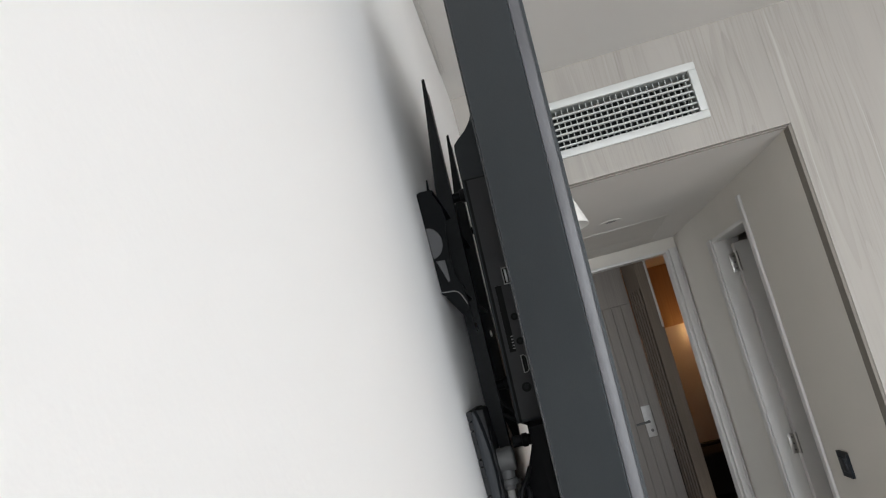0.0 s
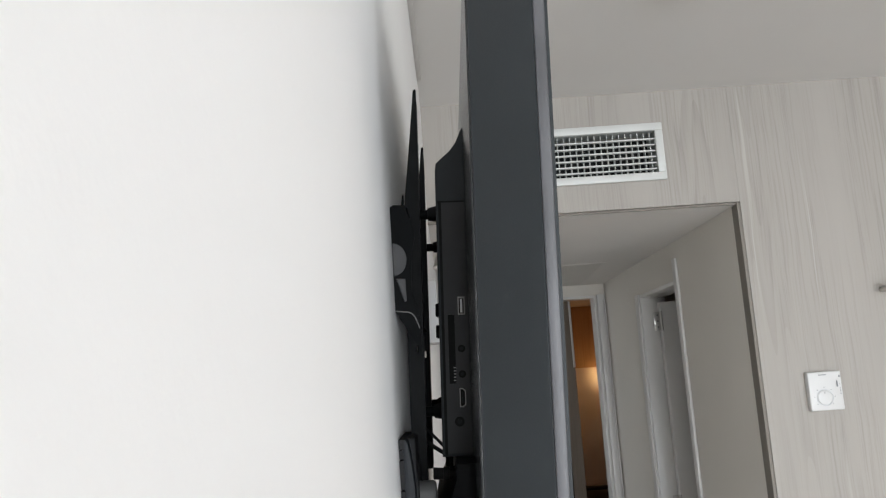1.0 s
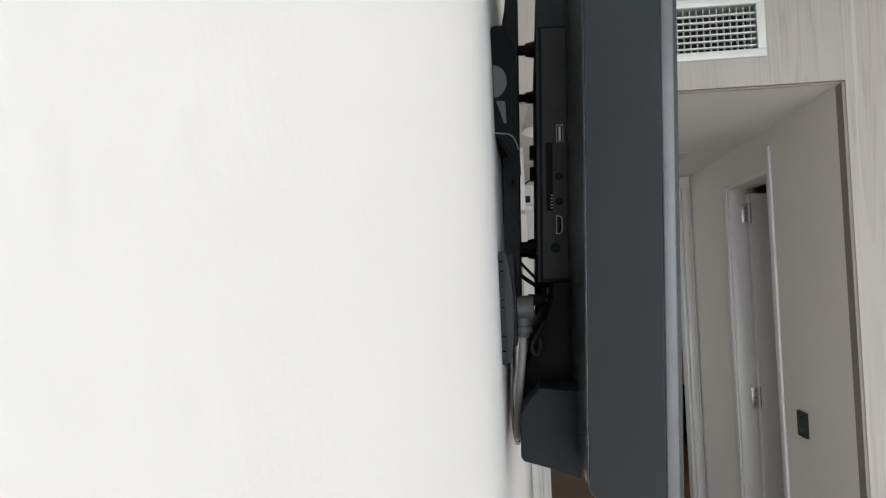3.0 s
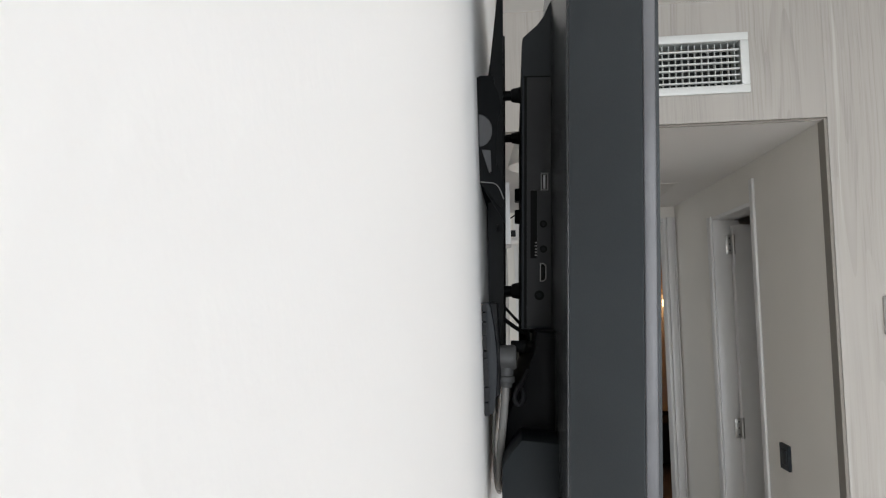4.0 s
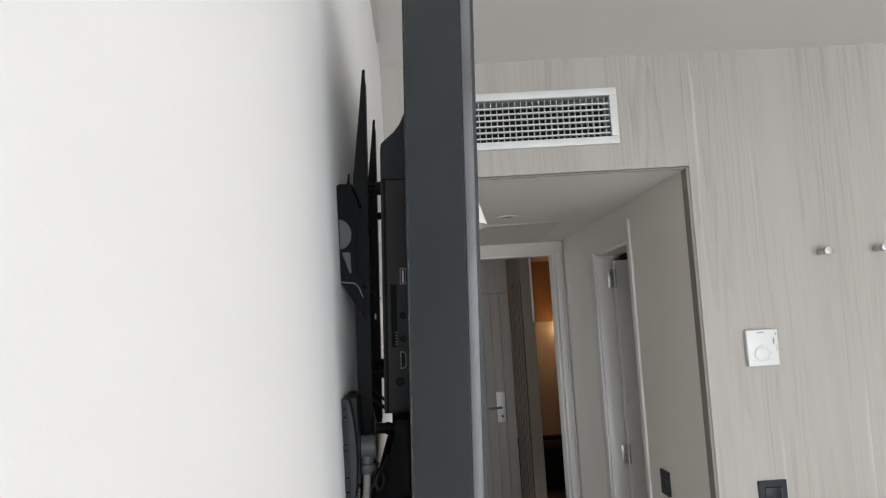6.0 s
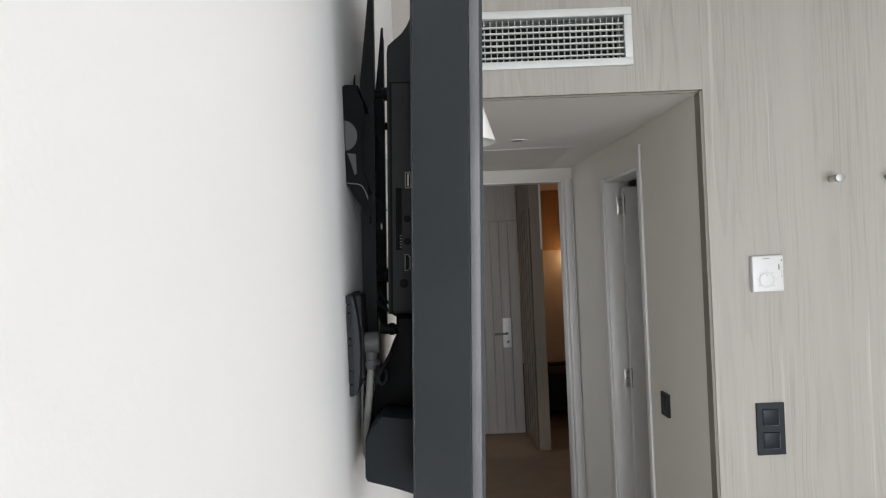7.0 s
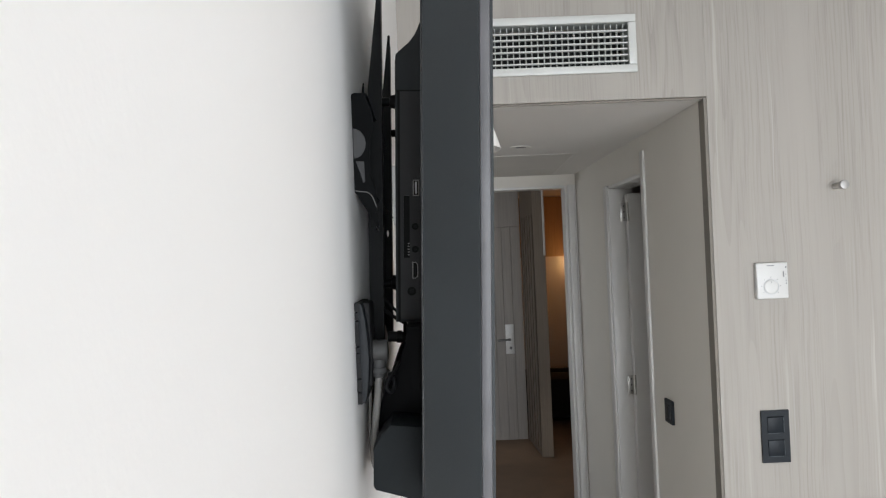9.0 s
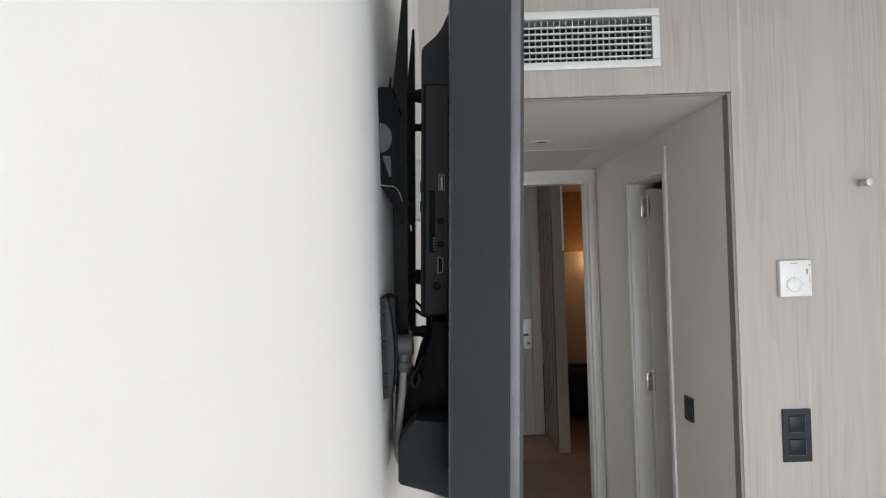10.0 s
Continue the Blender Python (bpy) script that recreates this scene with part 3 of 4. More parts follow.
# ---- wall fittings on the panelling ----
th = thing("thermostat", "white square room thermostat with a round dial", "thermostat", (1.0325, NY, 1.559))
part("housing", box(nb(), 0.0, 0.088, -0.020, 0.0, 0.0, 0.101, 0.003, 3), white_plastic, th)
dial = part("dial", cyl(nb(), (0.039, -0.0225, 0.034), (0.039, -0.0195, 0.034), 0.0195, bevel=0.0015, n=40), white_plastic, th)
bm = nb()
n = 48
lo = [[bm.verts.new((0.039 + r * math.cos(2 * math.pi * i / n), y, 0.034 + r * math.sin(2 * math.pi * i / n))) for i in range(n)] for r, y in ((0.0205, -0.0202), (0.0225, -0.0202), (0.0225, -0.0212), (0.0205, -0.0212))]
for j in range(4):
    for i in range(n):
        bm.faces.new((lo[j][i], lo[j][(i + 1) % n], lo[(j + 1) % 4][(i + 1) % n], lo[(j + 1) % 4][i]))
bmesh.ops.recalc_face_normals(bm, faces=bm.faces[:])
part("dial_ring", bm, ring_white, th)
part("pointer", box(nb(), 0.0382, 0.0398, -0.0230, -0.0224, 0.044, 0.049), grey_print, dial)
for k in range(7):
    a = radians(-40 + k * 43)
    x, z = 0.039 + 0.0265 * math.cos(a), 0.034 + 0.0265 * math.sin(a)
    part("scale_mark", box(nb(), x - 0.0010, x + 0.0010, -0.0204, -0.0199, z - 0.0010, z + 0.0010), grey_print, th)
part("brand_bar", box(nb(), 0.029, 0.050, -0.0205, -0.0199, 0.0915, 0.0940), grey_print, th)
part("slide_switch", box(nb(), 0.0735, 0.0765, -0.0225, -0.0199, 0.060, 0.076, 0.0006, 1), grey_print, th)
for z, w in ((0.084, 0.006), (0.055, 0.003), (0.048, 0.004), (0.040, 0.004), (0.066, 0.002)):
    part("print_bar", box(nb(), 0.081, 0.081 + w * 0.6, -0.0204, -0.0199, z, z + w), grey_print, th)


def switch(name, label, count, at, turn):
    s = thing(name, label, "light switch", at, turn=turn)
    h = 0.078 + 0.0675 * (count - 1)
    bm = nb()
    holes = [[(-0.0235, z - 0.0235), (0.0235, z - 0.0235), (0.0235, z + 0.0235), (-0.0235, z + 0.0235)] for z in [(k - (count - 1) / 2) * 0.0645 for k in range(count)]]
    plate(bm, [(-0.039, -h / 2), (0.039, -h / 2), (0.039, h / 2), (-0.039, h / 2)], holes, "y", -0.009, 0.0)
    part("cover_frame", bm, anthracite, s)
    for k in range(count):
        z = (k - (count - 1) / 2) * 0.0645
        bm = nb()
        box(bm, -0.0225, 0.0225, -0.0105, -0.001, -0.0225, 0.0225, 0.0015, 2)
        bm.transform(Matrix.Translation((0, 0, z)) @ Matrix.Rotation(radians(2.5), 4, "X"))
        rk = part("rocker", bm, anthracite, s, "anthracite rocker")
        # pale slivers painting the highlight on the rocker's right and lower edges
        part("rocker_glint", box(nb(), 0.0226, 0.0233, -0.0098, -0.0080, z - 0.021, z + 0.021), glint_grey, rk)
        part("rocker_glint", box(nb(), -0.021, 0.021, -0.0098, -0.0080, z - 0.0233, z - 0.0226), glint_grey, rk)
    return s


switch("double_light_switch", "anthracite double rocker switch on pale panelling", 2, (1.0705, NY, 1.1728), (0, 0, 0))
switch("light_switch", "anthracite single switch on the hall wall", 1, (HX, 2.647, 1.163), (0, 0, -90))

for hx in (1.275, 1.438):
    hook = thing("coat_hook", "brushed steel peg hook on pale panelling", "coat hook", (hx, NY, 1.868), group="coat hooks on the panelled wall")
    part("stem", cyl(nb(), (0, 0, 0), (0, -0.042, 0), 0.0085, bevel=0.001), steel, hook)
    part("knob", cyl(nb(), (0, -0.036, 0), (0, -0.056, 0), 0.0105, 0.0135, bevel=0.003, n=28), satin_steel, hook)

# ---- wall lamp past the television ----
wl = thing("bedside_wall_lamp", "wall lamp with a white conical fabric shade", "lamp", (WX, 1.345, 1.80))
bm = nb()
n, rb, rt, z0, z1, th_ = 48, 0.0865, 0.038, 0.092, 0.245, 0.0012
prof = [(rb, z0), (rt, z1), (rt - th_, z1), (rb - th_, z0)]
lo = [[bm.verts.new((0.107 + r * math.cos(2 * math.pi * i / n), r * math.sin(2 * math.pi * i / n), z)) for i in range(n)] for r, z in prof]
for j in range(4):
    for i in range(n):
        bm.faces.new((lo[j][i], lo[j][(i + 1) % n], lo[(j + 1) % 4][(i + 1) % n], lo[(j + 1) % 4][i]))
bmesh.ops.recalc_face_normals(bm, faces=bm.faces[:])
part("shade", bm, shade_fabric, wl, "white conical fabric shade")
part("socket", cyl(nb(), (0.107, 0, 0.12), (0.107, 0, 0.20), 0.018, bevel=0.002), white_plastic, wl)
bm = nb()
tube(bm, [(0.02, 0.12, -0.02), (0.06, 0.09, -0.02), (0.10, 0.03, 0.0), (0.107, 0, 0.06), (0.107, 0, 0.125)], 0.006)
part("arm", bm, white_gloss, wl)
wall_box = part("back_plate", box(nb(), 0.0, 0.0225, 0.10, 0.20, -0.026, 0.084, 0.002), ring_white, wl, "light grey back plate")
part("knob", cyl(nb(), (0.022, 0.125, -0.005), (0.031, 0.125, -0.005), 0.006, bevel=0.001), rubber, wall_box)
bm = nb()
tube(bm, [(0.023, 0.12, 0.022), (0.032, 0.10, 0.026), (0.045, 0.08, 0.034)], 0.0012, n=8)
part("wire", bm, rubber, wall_box)

# ---- television: built upright, then tilted forward on its mount ----
PIVOT_Z, TILT = 1.75, 2.06
tv = thing("television", "flat television with a dark grey bezel on a wall mount", "television", (-0.0024, 0, PIVOT_Z), turn=(0, TILT, 0))
Y0, Y1 = 0.484, 1.214          # near and far side of the set
ZB, ZT = 1.512 - PIVOT_Z, 2.014 - PIVOT_Z
AX, BX, CX = 0.1167, 0.1526, 0.161
# tapered side shell: deep at the front, narrowing to the back panel
bm = nb()
ins = 0.047
front = [(Y0, ZB), (Y1, ZB), (Y1, ZT), (Y0, ZT)]
back = [(Y0 + ins, ZB + 0.022), (Y1 - ins, ZB + 0.022), (Y1 - ins, ZT - 0.015), (Y0 + ins, ZT - 0.015)]
vf = [bm.verts.new((BX, y, z)) for y, z in front]
vb = [bm.verts.new((AX, y, z)) for y, z in back]
bm.faces.new(vf)
bm.faces.new(vb)
for i in range(4):
    bm.faces.new((vf[i], vf[(i + 1) % 4], vb[(i + 1) % 4], vb[i]))
bmesh.ops.recalc_face_normals(bm, faces=bm.faces[:])
bmesh.ops.bevel(bm, geom=bm.edges[:], offset=0.0022, segments=3, profile=0.5, affect="EDGES")
part("rear_shell", bm, bezel_plastic, tv, "dark grey plastic side and back shell")
part("back_panel", box(nb(), AX - 0.0012, AX + 0.0006, Y0 + ins + 0.003, Y1 - ins - 0.003, ZB + 0.026, ZT - 0.019, 0.0008, 1), back_gloss, tv, "glossy black back panel")
bm = nb()
plate(bm, [(Y0 - 0.0005, ZB - 0.001), (Y1 + 0.0005, ZB - 0.001), (Y1 + 0.0005, ZT + 0.001), (Y0 - 0.0005, ZT + 0.001)],
      [[(Y0 + 0.014, ZB + 0.018), (Y1 - 0.014, ZB + 0.018), (Y1 - 0.014, ZT - 0.014), (Y0 + 0.014, ZT - 0.014)]], "x", BX, CX - 0.0018)
bmesh.ops.bevel(bm, geom=[e for e in bm.edges if e.calc_face_angle(0) > 1.0], offset=0.0012, segments=2, profile=0.5, affect="EDGES")
part("front_bezel", bm, bezel_trim, tv, "satin grey front bezel edge")
bm = nb()
plate(bm, [(Y0 + 0.0008, ZB), (Y1 - 0.0008, ZB), (Y1 - 0.0008, ZT), (Y0 + 0.0008, ZT)],
      [[(Y0 + 0.014, ZB + 0.018), (Y1 - 0.014, ZB + 0.018), (Y1 - 0.014, ZT - 0.014), (Y0 + 0.014, ZT - 0.014)]], "x", CX - 0.0018, CX)
part("outer_lip", bm, back_plastic, tv, "dark outer lip of the bezel")
part("screen", box(nb(), BX, CX - 0.003, Y0 + 0.013, Y1 - 0.013, ZB + 0.017, ZT - 0.013), screen_glass, tv, "switched-off black screen")


def tz(z):
    return z - PIVOT_Z


# upper electronics housing on the back, with a swept top
HB, HY = 0.0905, 0.722
outl = [(HB, tz(1.655)), (HB, tz(1.895)), (HB + 0.0008, tz(1.9015)), (HB + 0.006, tz(1.9065)), (HB + 0.013, tz(1.9125)), (HB + 0.0185, tz(1.920)), (HB + 0.0225, tz(1.9295)), (AX + 0.002, tz(1.940)), (AX + 0.002, tz(1.655))]
bm = nb()
prism(bm, outl, "y", HY, 1.06, 0.0012)
housing = part("rear_housing", bm, back_plastic, tv, "black plastic electronics housing")
# port panel, slightly inset into the end face
PX0, PX1 = HB + 0.0045, 0.1150
PY = HY - 0.004
bm = nb()
slot = [(0.0980, tz(1.7137)), (0.1035, tz(1.7137)), (0.1035, tz(1.7707)), (0.0980, tz(1.7707))]
usb = [(0.1060, tz(1.7697)), (0.1125, tz(1.7697)), (0.1125, tz(1.7857)), (0.1060, tz(1.7857))]
hdmi = [(0.1056, tz(1.6943)), (0.1090, tz(1.6943)), (0.1112, tz(1.6968)), (0.1112, tz(1.7078)), (0.1090, tz(1.7103)), (0.1056, tz(1.7103))]
usb = [(x + 0.0005, z) for x, z in usb]
plate(bm, [(PX0, tz(1.658)), (PX1, tz(1.658)), (PX1, tz(1.866)), (PX0, tz(1.866))], [slot, usb, hdmi], "y", PY, HY)
ports = part("port_panel", bm, port_plastic, tv, "recessed port panel")
part("panel_joint", box(nb(), HB + 0.0022, PX0, HY - 0.0012, HY, tz(1.656), tz(1.866)), void_black, ports)
part("panel_joint", box(nb(), PX0 - 0.003, PX1, HY - 0.0012, HY, tz(1.866), tz(1.868)), void_black, ports)
part("card_slot", box(nb(), 0.0980, 0.1035, HY - 0.0014, HY, tz(1.7137), tz(1.7707)), void_black, ports, "black card slot")
for k in range(5):
    z = tz(1.7160 + k * 0.0026)
    part("contact", box(nb(), 0.1016, 0.1034, HY - 0.0022, HY - 0.0013, z, z + 0.0008), rim_grey, ports)


def rim(name, loop, grow, y0, y1, material, parent, label=""):
    cx = sum(p[0] for p in loop) / len(loop)
    cz = sum(p[1] for p in loop) / len(loop)
    w = max(p[0] for p in loop) - cx
    h = max(p[1] for p in loop) - cz
    big = [(cx + (x - cx) * (w + grow) / w, cz + (z - cz) * (h + grow) / h) for x, z in loop]
    return part(name, plate(nb(), big, [loop], "y", y0, y1), material, parent, label)


usb_in = [(0.1074, tz(1.7712)), (0.1116, tz(1.7712)), (0.1116, tz(1.7842)), (0.1074, tz(1.7842))]
u = rim("usb_port", usb_in, 0.0008, PY - 0.0006, PY + 0.003, rim_grey, ports, "steel usb socket")
part("tongue", box(nb(), 0.1086, 0.1103, PY + 0.0004, HY, tz(1.7722), tz(1.7832)), ring_white, u)
part("usb_back", box(nb(), 0.1074, 0.1116, HY - 0.0012, HY, tz(1.7712), tz(1.7842)), void_black, u)
hd_in = [(0.1066, tz(1.6954)), (0.1087, tz(1.6954)), (0.1103, tz(1.6973)), (0.1103, tz(1.7073)), (0.1087, tz(1.7092)), (0.1066, tz(1.7092))]
hport = rim("hdmi_port", hd_in, 0.0007, PY - 0.0004, PY + 0.003, rim_grey, ports, "steel hdmi socket")
part("tongue", box(nb(), 0.1080, 0.1088, PY + 0.0010, HY, tz(1.6977), tz(1.7064)), rubber, hport)
part("hdmi_back", box(nb(), 0.1056, 0.1112, HY - 0.0012, HY, tz(1.6943), tz(1.7103)), void_black, hport)
for x, z, r in ((0.1086, 1.7422, 0.0031), (0.1086, 1.7214, 0.0031), (0.1052, 1.6832, 0.0040)):
    ring_ = part("screw_hole", cyl(nb(), (x, PY - 0.0006, tz(z)), (x, PY + 0.002, tz(z)), r, n=20), void_black, ports, "small round screw recess")
    part("screw_head", cyl(nb(), (x, PY - 0.0009, tz(z)), (x, PY, tz(z)), r * 0.5, n=12), rubber, ring_)
for z in (1.787, 1.765):
    part("clip", box(nb(), HB - 0.0055, HB + 0.001, 0.868, 0.886, tz(z - 0.0065), tz(z + 0.0065), 0.001, 1), rubber, housing)

# lower bulge of the back with its sloping shoulder
LY0 = 0.618
outl = [(0.0765, tz(1.5345)), (0.0785, tz(1.5315)), (0.1000, tz(1.526)), (AX + 0.001, tz(1.520)), (AX + 0.003, tz(1.580)), (0.0900, tz(1.5825)), (0.0830, tz(1.5745)), (0.0765, tz(1.5640))]
bm = nb()
prism(bm, outl, "y", LY0, 0.672, 0.0015)
part("lower_end_cap", bm, cap_black, tv, "black plastic end of the lower housing")
outl = [(0.0775, tz(1.534)), (AX + 0.001, tz(1.520)), (AX + 0.003, tz(1.655)), (0.1015, tz(1.655)), (0.1006, tz(1.643)), (0.0950, tz(1.626)), (0.0900, tz(1.616)),
        (0.0850, tz(1.602)), (0.0795, tz(1.590)), (0.0772, tz(1.579)), (0.0772, tz(1.565))]
bm = nb()
prism(bm, outl, "y", 0.672, 1.10, 0.0012)
part("speaker_housing", bm, void_gloss, tv, "black plastic lower housing")
# recess between the two housings, with aerial sockets
part("cable_recess", box(nb(), 0.0905, AX + 0.002, 0.93, 1.06, tz(1.600), tz(1.656)), void_black, tv)
for x, y in ((0.1075, 0.745), (0.1000, 0.790)):
    soc = part("aerial_socket", cyl(nb(), (x, y, tz(1.634)), (x, y, tz(1.654)), 0.0048, n=18), rubber, tv)
    part("aerial_pin", cyl(nb(), (x, y - 0.004, tz(1.641)), (x, y - 0.004, tz(1.650)), 0.0014, n=10), port_metal, soc)

# ---- wall mount: arms and plate ----
mount = thing("television_mount", "black steel tilting television wall mount", "wall mount", (-0.0016, 0, 0))


def lean(z):
    return 0.0737 + 0.030 * (z - 1.75)


arms = []
for y in (0.800, 1.000):
    z_top, z_bot = 1.996, 1.612
    outl = [(lean(z_top) - 0.0010, z_top), (lean(z_top) - 0.0030, z_top - 0.0012), (lean(1.95) - 0.0072, 1.95), (lean(1.885) - 0.0140, 1.885),
            (lean(1.86) - 0.0145, 1.86), (lean(1.66) - 0.0140, 1.66), (lean(1.64) - 0.0120, 1.64), (lean(z_bot) - 0.006, z_bot), (lean(z_bot), z_bot), (lean(z_top), z_top - 0.001)]
    hole = [(lean(1.743) - 0.0052 + 0.0012 * math.cos(a), 1.743 + 0.0042 * math.sin(a)) for a in (k * math.pi / 8 for k in range(16))]
    bm = nb()
    plate(bm, outl, [hole], "y", y, y + 0.002)
    arm = part("arm", bm, arm_paint, mount, "black powder-coated steel arm")
    bm = nb()
    prism(bm, [(lean(1.985), 1.985), (lean(1.985) - 0.002, 1.985), (lean(1.615) - 0.002, 1.615), (lean(1.615), 1.615)], "y", y + 0.002, y + 0.022)
    part("flange", bm, bracket_paint, arm)
    for z in (1.872, 1.685):
        bm = nb()
        cyl(bm, (lean(z) - 0.001, y + 0.011, z), (lean(z) + 0.0085, y + 0.011, z), 0.0048, n=20)
        sp = part("spacer", bm, bracket_paint, arm)
        xh = HB + 0.036 * (z - 1.75)
        part("washer", cyl(nb(), (lean(z) + 0.0075, y + 0.011, z), (xh + 0.0004, y + 0.011, z), 0.0062, 0.0082, n=20, bevel=0.0006), rubber, sp)

# wall plate: vertical end cheek with a D-shaped cut-out, and the rail behind it
bm = nb()
PYN = 0.673
cheek = [(WX + 0.001, 1.850), (WX + 0.004, 1.853), (WX + 0.0135, 1.8525), (WX + 0.0150, 1.846), (WX + 0.0185, 1.838), (WX + 0.0200, 1.826), (WX + 0.0165, 1.814),
         (WX + 0.0155, 1.795), (WX + 0.0150, 1.781), (WX + 0.0190, 1.770), (WX + 0.0200, 1.752), (WX + 0.0175, 1.748), (WX + 0.0120, 1.754), (WX + 0.0050, 1.764), (WX + 0.001, 1.768)]
dhole = [(WX + 0.0022, 1.8225)] + [(WX + 0.0022 + 0.0105 * math.sin(a), 1.8095 + 0.013 * math.cos(a)) for a in (math.pi * k / 10 for k in range(1, 10))] + [(WX + 0.0022, 1.7965)]
slit = [(WX + 0.0036, 1.7945), (WX + 0.0108, 1.7938), (WX + 0.0110, 1.7765), (WX + 0.0090, 1.7755)]
plate(bm, cheek, [dhole, slit], "y", PYN, PYN + 0.002)
wplate = part("end_cheek", bm, bracket_paint, mount, "black pressed steel cheek with a D-shaped hole")
cap = [(WX + 0.0022, 1.8225)] + [(WX + 0.0022 + 0.0103 * math.sin(a), 1.8095 + 0.0128 * math.cos(a)) for a in (math.pi * k / 14 for k in range(1, 14))] + [(WX + 0.0022, 1.7967)]
part("end_cap", prism(nb(), cap, "y", PYN + 0.0006, PYN + 0.006), cap_grey, wplate, "grey half-round plastic end cap")
part("end_cap", prism(nb(), [(WX + 0.0038, 1.7943), (WX + 0.0107, 1.7936), (WX + 0.0109, 1.7768), (WX + 0.0092, 1.7758)], "y", PYN + 0.0006, PYN + 0.006), cap_grey, wplate, "grey wedge-shaped plastic end cap")
# thin grey tube painting the highlight along the cheek's lower fold
bm = nb()
tube(bm, [(WX + 0.0012, PYN - 0.0004, 1.7690), (WX + 0.0070, PYN - 0.0004, 1.7680), (WX + 0.0125, PYN - 0.0004, 1.7672), (WX + 0.0165, PYN - 0.0004, 1.7635), (WX + 0.0198, PYN - 0.0004, 1.7545)], 0.00045, n=8)
part("fold_glint", bm, rim_grey, wplate, "thin pale line painting the highlight along the fold")
part("rail", box(nb(), WX, WX + 0.003, PYN + 0.05, 1.12, 1.768, 1.851, 0.0008, 1), bracket_paint, mount, "black wall rail")
for z in (1.8515, 1.7697):
    part("rail_lip", box(nb(), WX + 0.001, WX + 0.0150, PYN + 0.002, 1.12, z - 0.001, z + 0.001), bracket_paint, mount)
part("hook_plate", prism(nb(), [(WX + 0.015, 1.785), (WX + 0.020, 1.77), (WX + 0.0205, 1.735), (WX + 0.017, 1.742), (WX + 0.004, 1.764)], "y", PYN + 0.004, PYN + 0.008), bracket_paint, mount)
part("nail", cyl(nb(), (WX + 0.0115, PYN + 0.004, 1.852), (WX + 0.0125, PYN + 0.004, 1.862), 0.0012, 0.0006, n=8), bracket_paint, mount)

# ---- socket, plug and cords under the mount ----
so = thing("wall_socket", "dark grey wall socket standing proud of the wall", "wall socket", (WX, 0.626, 1.636))
bm = nb()
prism(bm, [(0.0026, -0.0395), (0.0026, 0.0375), (0.0050, 0.0390), (0.0066, 0.0360), (0.0086, 0.0230), (0.0099, 0.0080), (0.0102, -0.0060), (0.0094, -0.0210), (0.0076, -0.0350), (0.0058, -0.0405)], "y", 0.0, 0.080, 0.0010)
part("cover_frame", bm, socket_grey, so)
# ragged dark rim between cover and wall, with gaps for plaster crumbs
rng = random.Random(5)
bm = nb()
z = -0.041
while z < 0.038:
    h = rng.uniform(0.004, 0.012)
    box(bm, 0.0002, 0.0030 + rng.uniform(0, 0.0010), -0.0012 + rng.uniform(-0.0008, 0.0008), 0.078, z, min(z + h, 0.0395))
    z += h + rng.uniform(0.0002, 0.0012)
part("back_rim", bm, rubber, so, "ragged black rim against the wall")
part("back_box", box(nb(), 0.0005, 0.0112, 0.018, 0.062, -0.03, 0.0385, 0.002), rubber, so)
part("insert", cyl(nb(), (0.009, 0.040, 0.0), (0.0118, 0.040, 0.0), 0.024, n=32, bevel=0.001), rubber, so)
pl = thing("power_plug", "grey angled power plug in the wall socket", "plug", (WX - 0.0045, 0.657, 1.633))
bm = nb()
cyl(bm, (0.0110, 0, 0.0005), (0.0285, 0, 0.0005), 0.0092, bevel=0.0022, n=28)
part("body", bm, plug_grey, pl)
part("grip_ring", cyl(nb(), (0.0140, 0, 0.0005), (0.0152, 0, 0.0005), 0.0095, n=28), plug_grey, pl)
part("strain_relief", cyl(nb(), (0.0205, 0, -0.006), (0.0195, 0, -0.0215), 0.0060, 0.0048, bevel=0.001, n=20), plug_grey, pl)
part("collar", cyl(nb(), (0.0200, 0, -0.0130), (0.0198, 0, -0.0180), 0.0068, bevel=0.001, n=20), plug_grey, pl)
bm = nb()
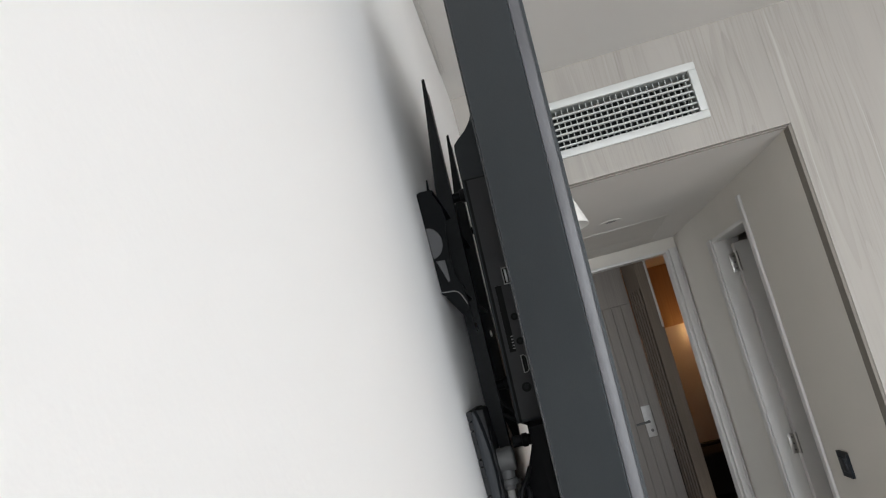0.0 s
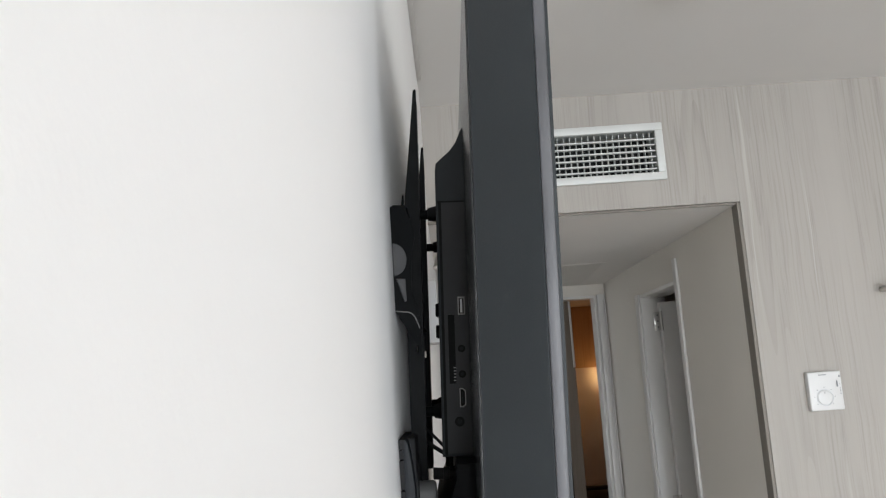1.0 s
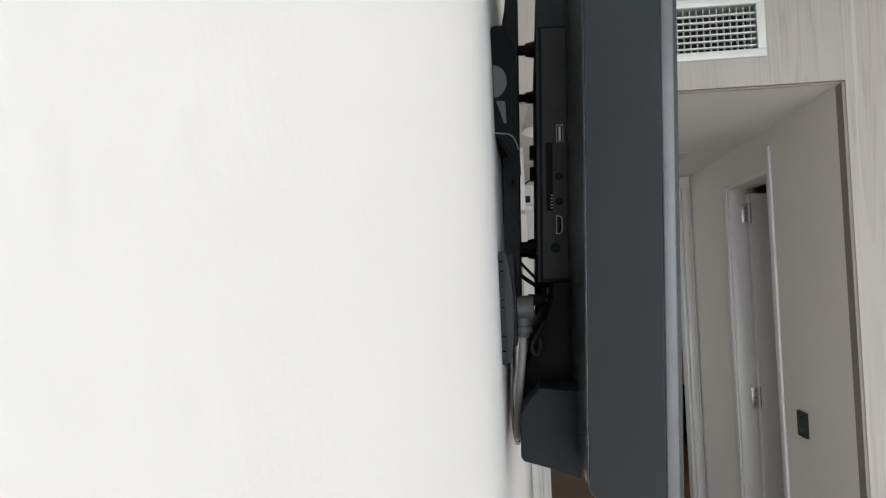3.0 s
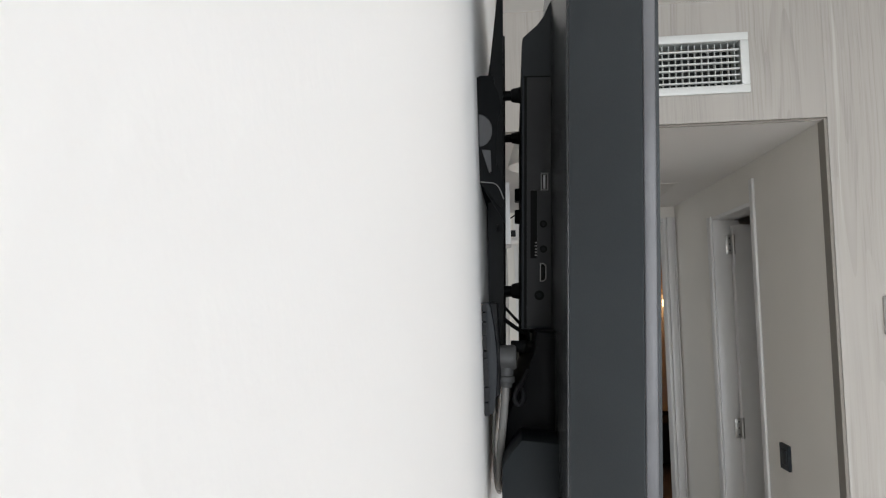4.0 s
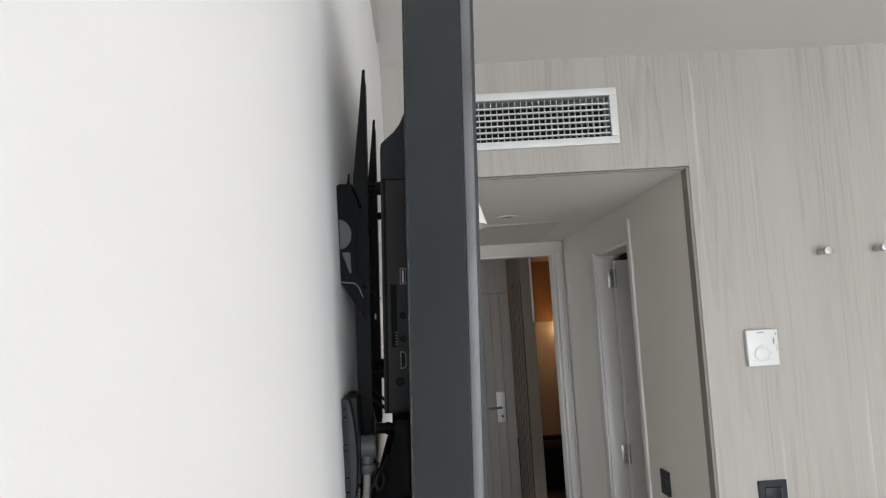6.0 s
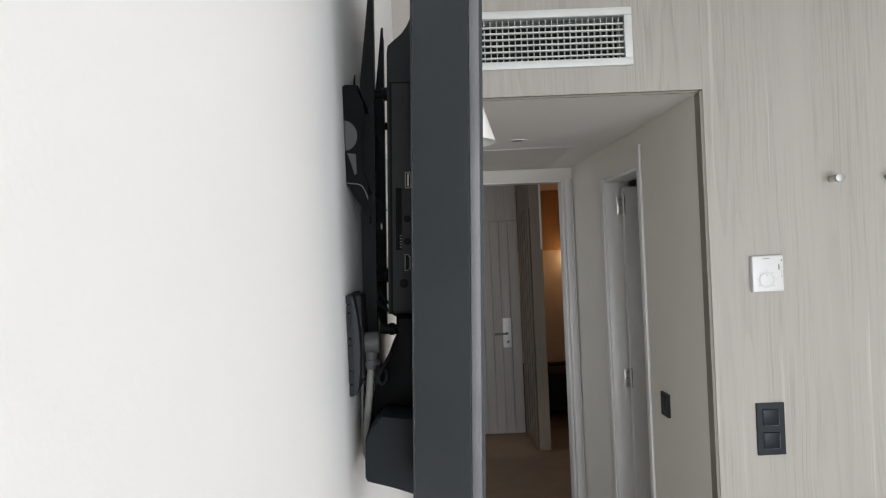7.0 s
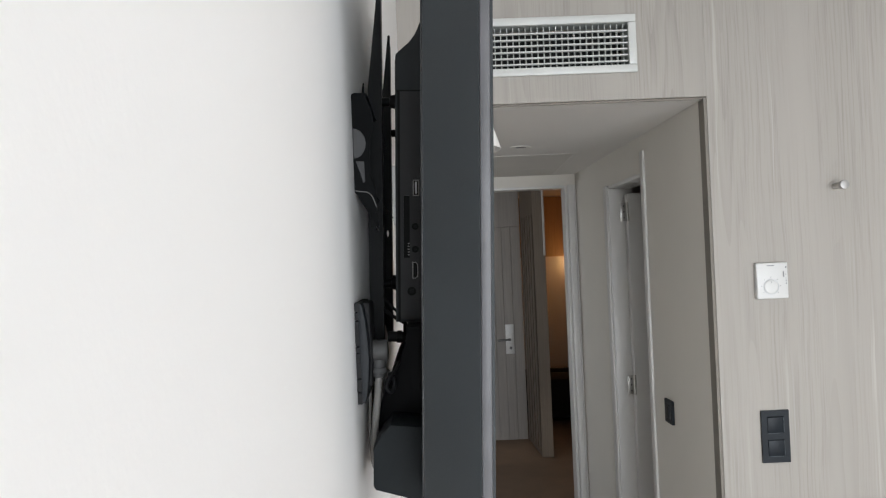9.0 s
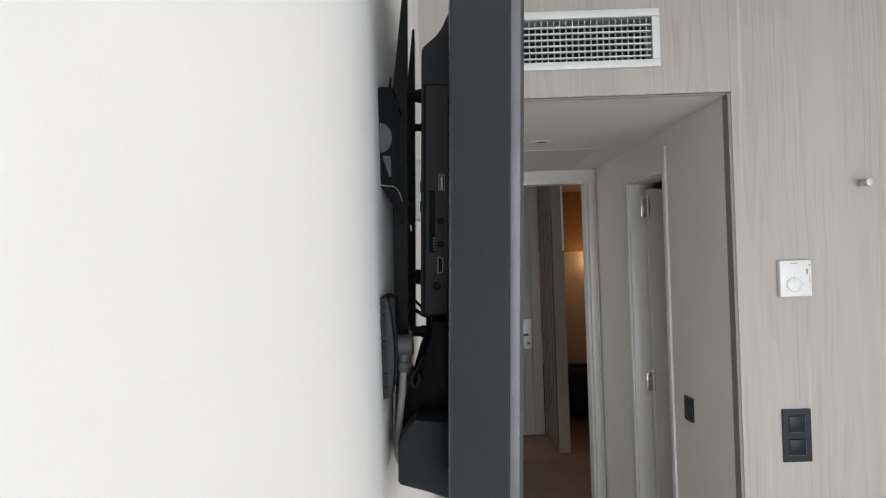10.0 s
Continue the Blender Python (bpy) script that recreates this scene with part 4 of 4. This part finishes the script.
tube(bm, [(0.0197, 0, -0.019), (0.0178, 0.002, -0.040), (0.0145, 0.006, -0.066), (0.0125, 0.012, -0.084), (0.0115, 0.020, -0.096), (0.0135, 0.030, -0.100), (0.0160, 0.045, -0.092), (0.0175, 0.065, -0.070), (0.021, 0.10, -0.03)], 0.0030)
part("cord", bm, cord_grey, pl, "grey mains cord looping down")
sig = thing("aerial_cable", "thin black aerial cable behind the television", "cable")
bm = nb()
tube(bm, [(0.0600, 0.83, 1.690), (0.064, 0.82, 1.678), (0.073, 0.80, 1.667), (0.081, 0.80, 1.658), (0.088, 0.80, 1.650), (0.098, 0.80, 1.642)], 0.0014)
part("sheath", bm, rubber, sig)
bm = nb()
tube(bm, [(0.088, 0.672, 1.622), (0.083, 0.664, 1.614), (0.0785, 0.660, 1.608), (0.0775, 0.659, 1.602), (0.0805, 0.660, 1.598), (0.0835, 0.662, 1.602), (0.0835, 0.664, 1.608), (0.080, 0.668, 1.612), (0.086, 0.675, 1.612)], 0.0017)
part("loop", bm, rubber, sig)
bm = nb()
tube(bm, [(0.0600, 0.82, 1.668), (0.066, 0.81, 1.662), (0.073, 0.80, 1.656), (0.081, 0.80, 1.650), (0.0895, 0.80, 1.645), (0.101, 0.80, 1.640)], 0.0019)
part("strand", bm, rubber, sig)
ap = part("aerial_plug", cyl(nb(), (0.0755, 0.742, 1.637), (0.106, 0.742, 1.635), 0.0050, 0.0044, bevel=0.001, n=18), rubber, sig, "black angled aerial plug")
part("plug_collar", cyl(nb(), (0.084, 0.742, 1.6365), (0.089, 0.742, 1.6362), 0.0058, bevel=0.0008, n=18), rubber, ap)
wc = thing("white_cable", "thin pale cable hanging along the wall", "cable")
bm = nb()
tube(bm, [(0.062, 0.700, 1.64), (0.0615, 0.690, 1.600), (0.0600, 0.684, 1.560), (0.0610, 0.688, 1.532), (0.0640, 0.700, 1.526), (0.067, 0.715, 1.545), (0.069, 0.73, 1.59)], 0.0012)
part("sheath", bm, cord_grey, wc)
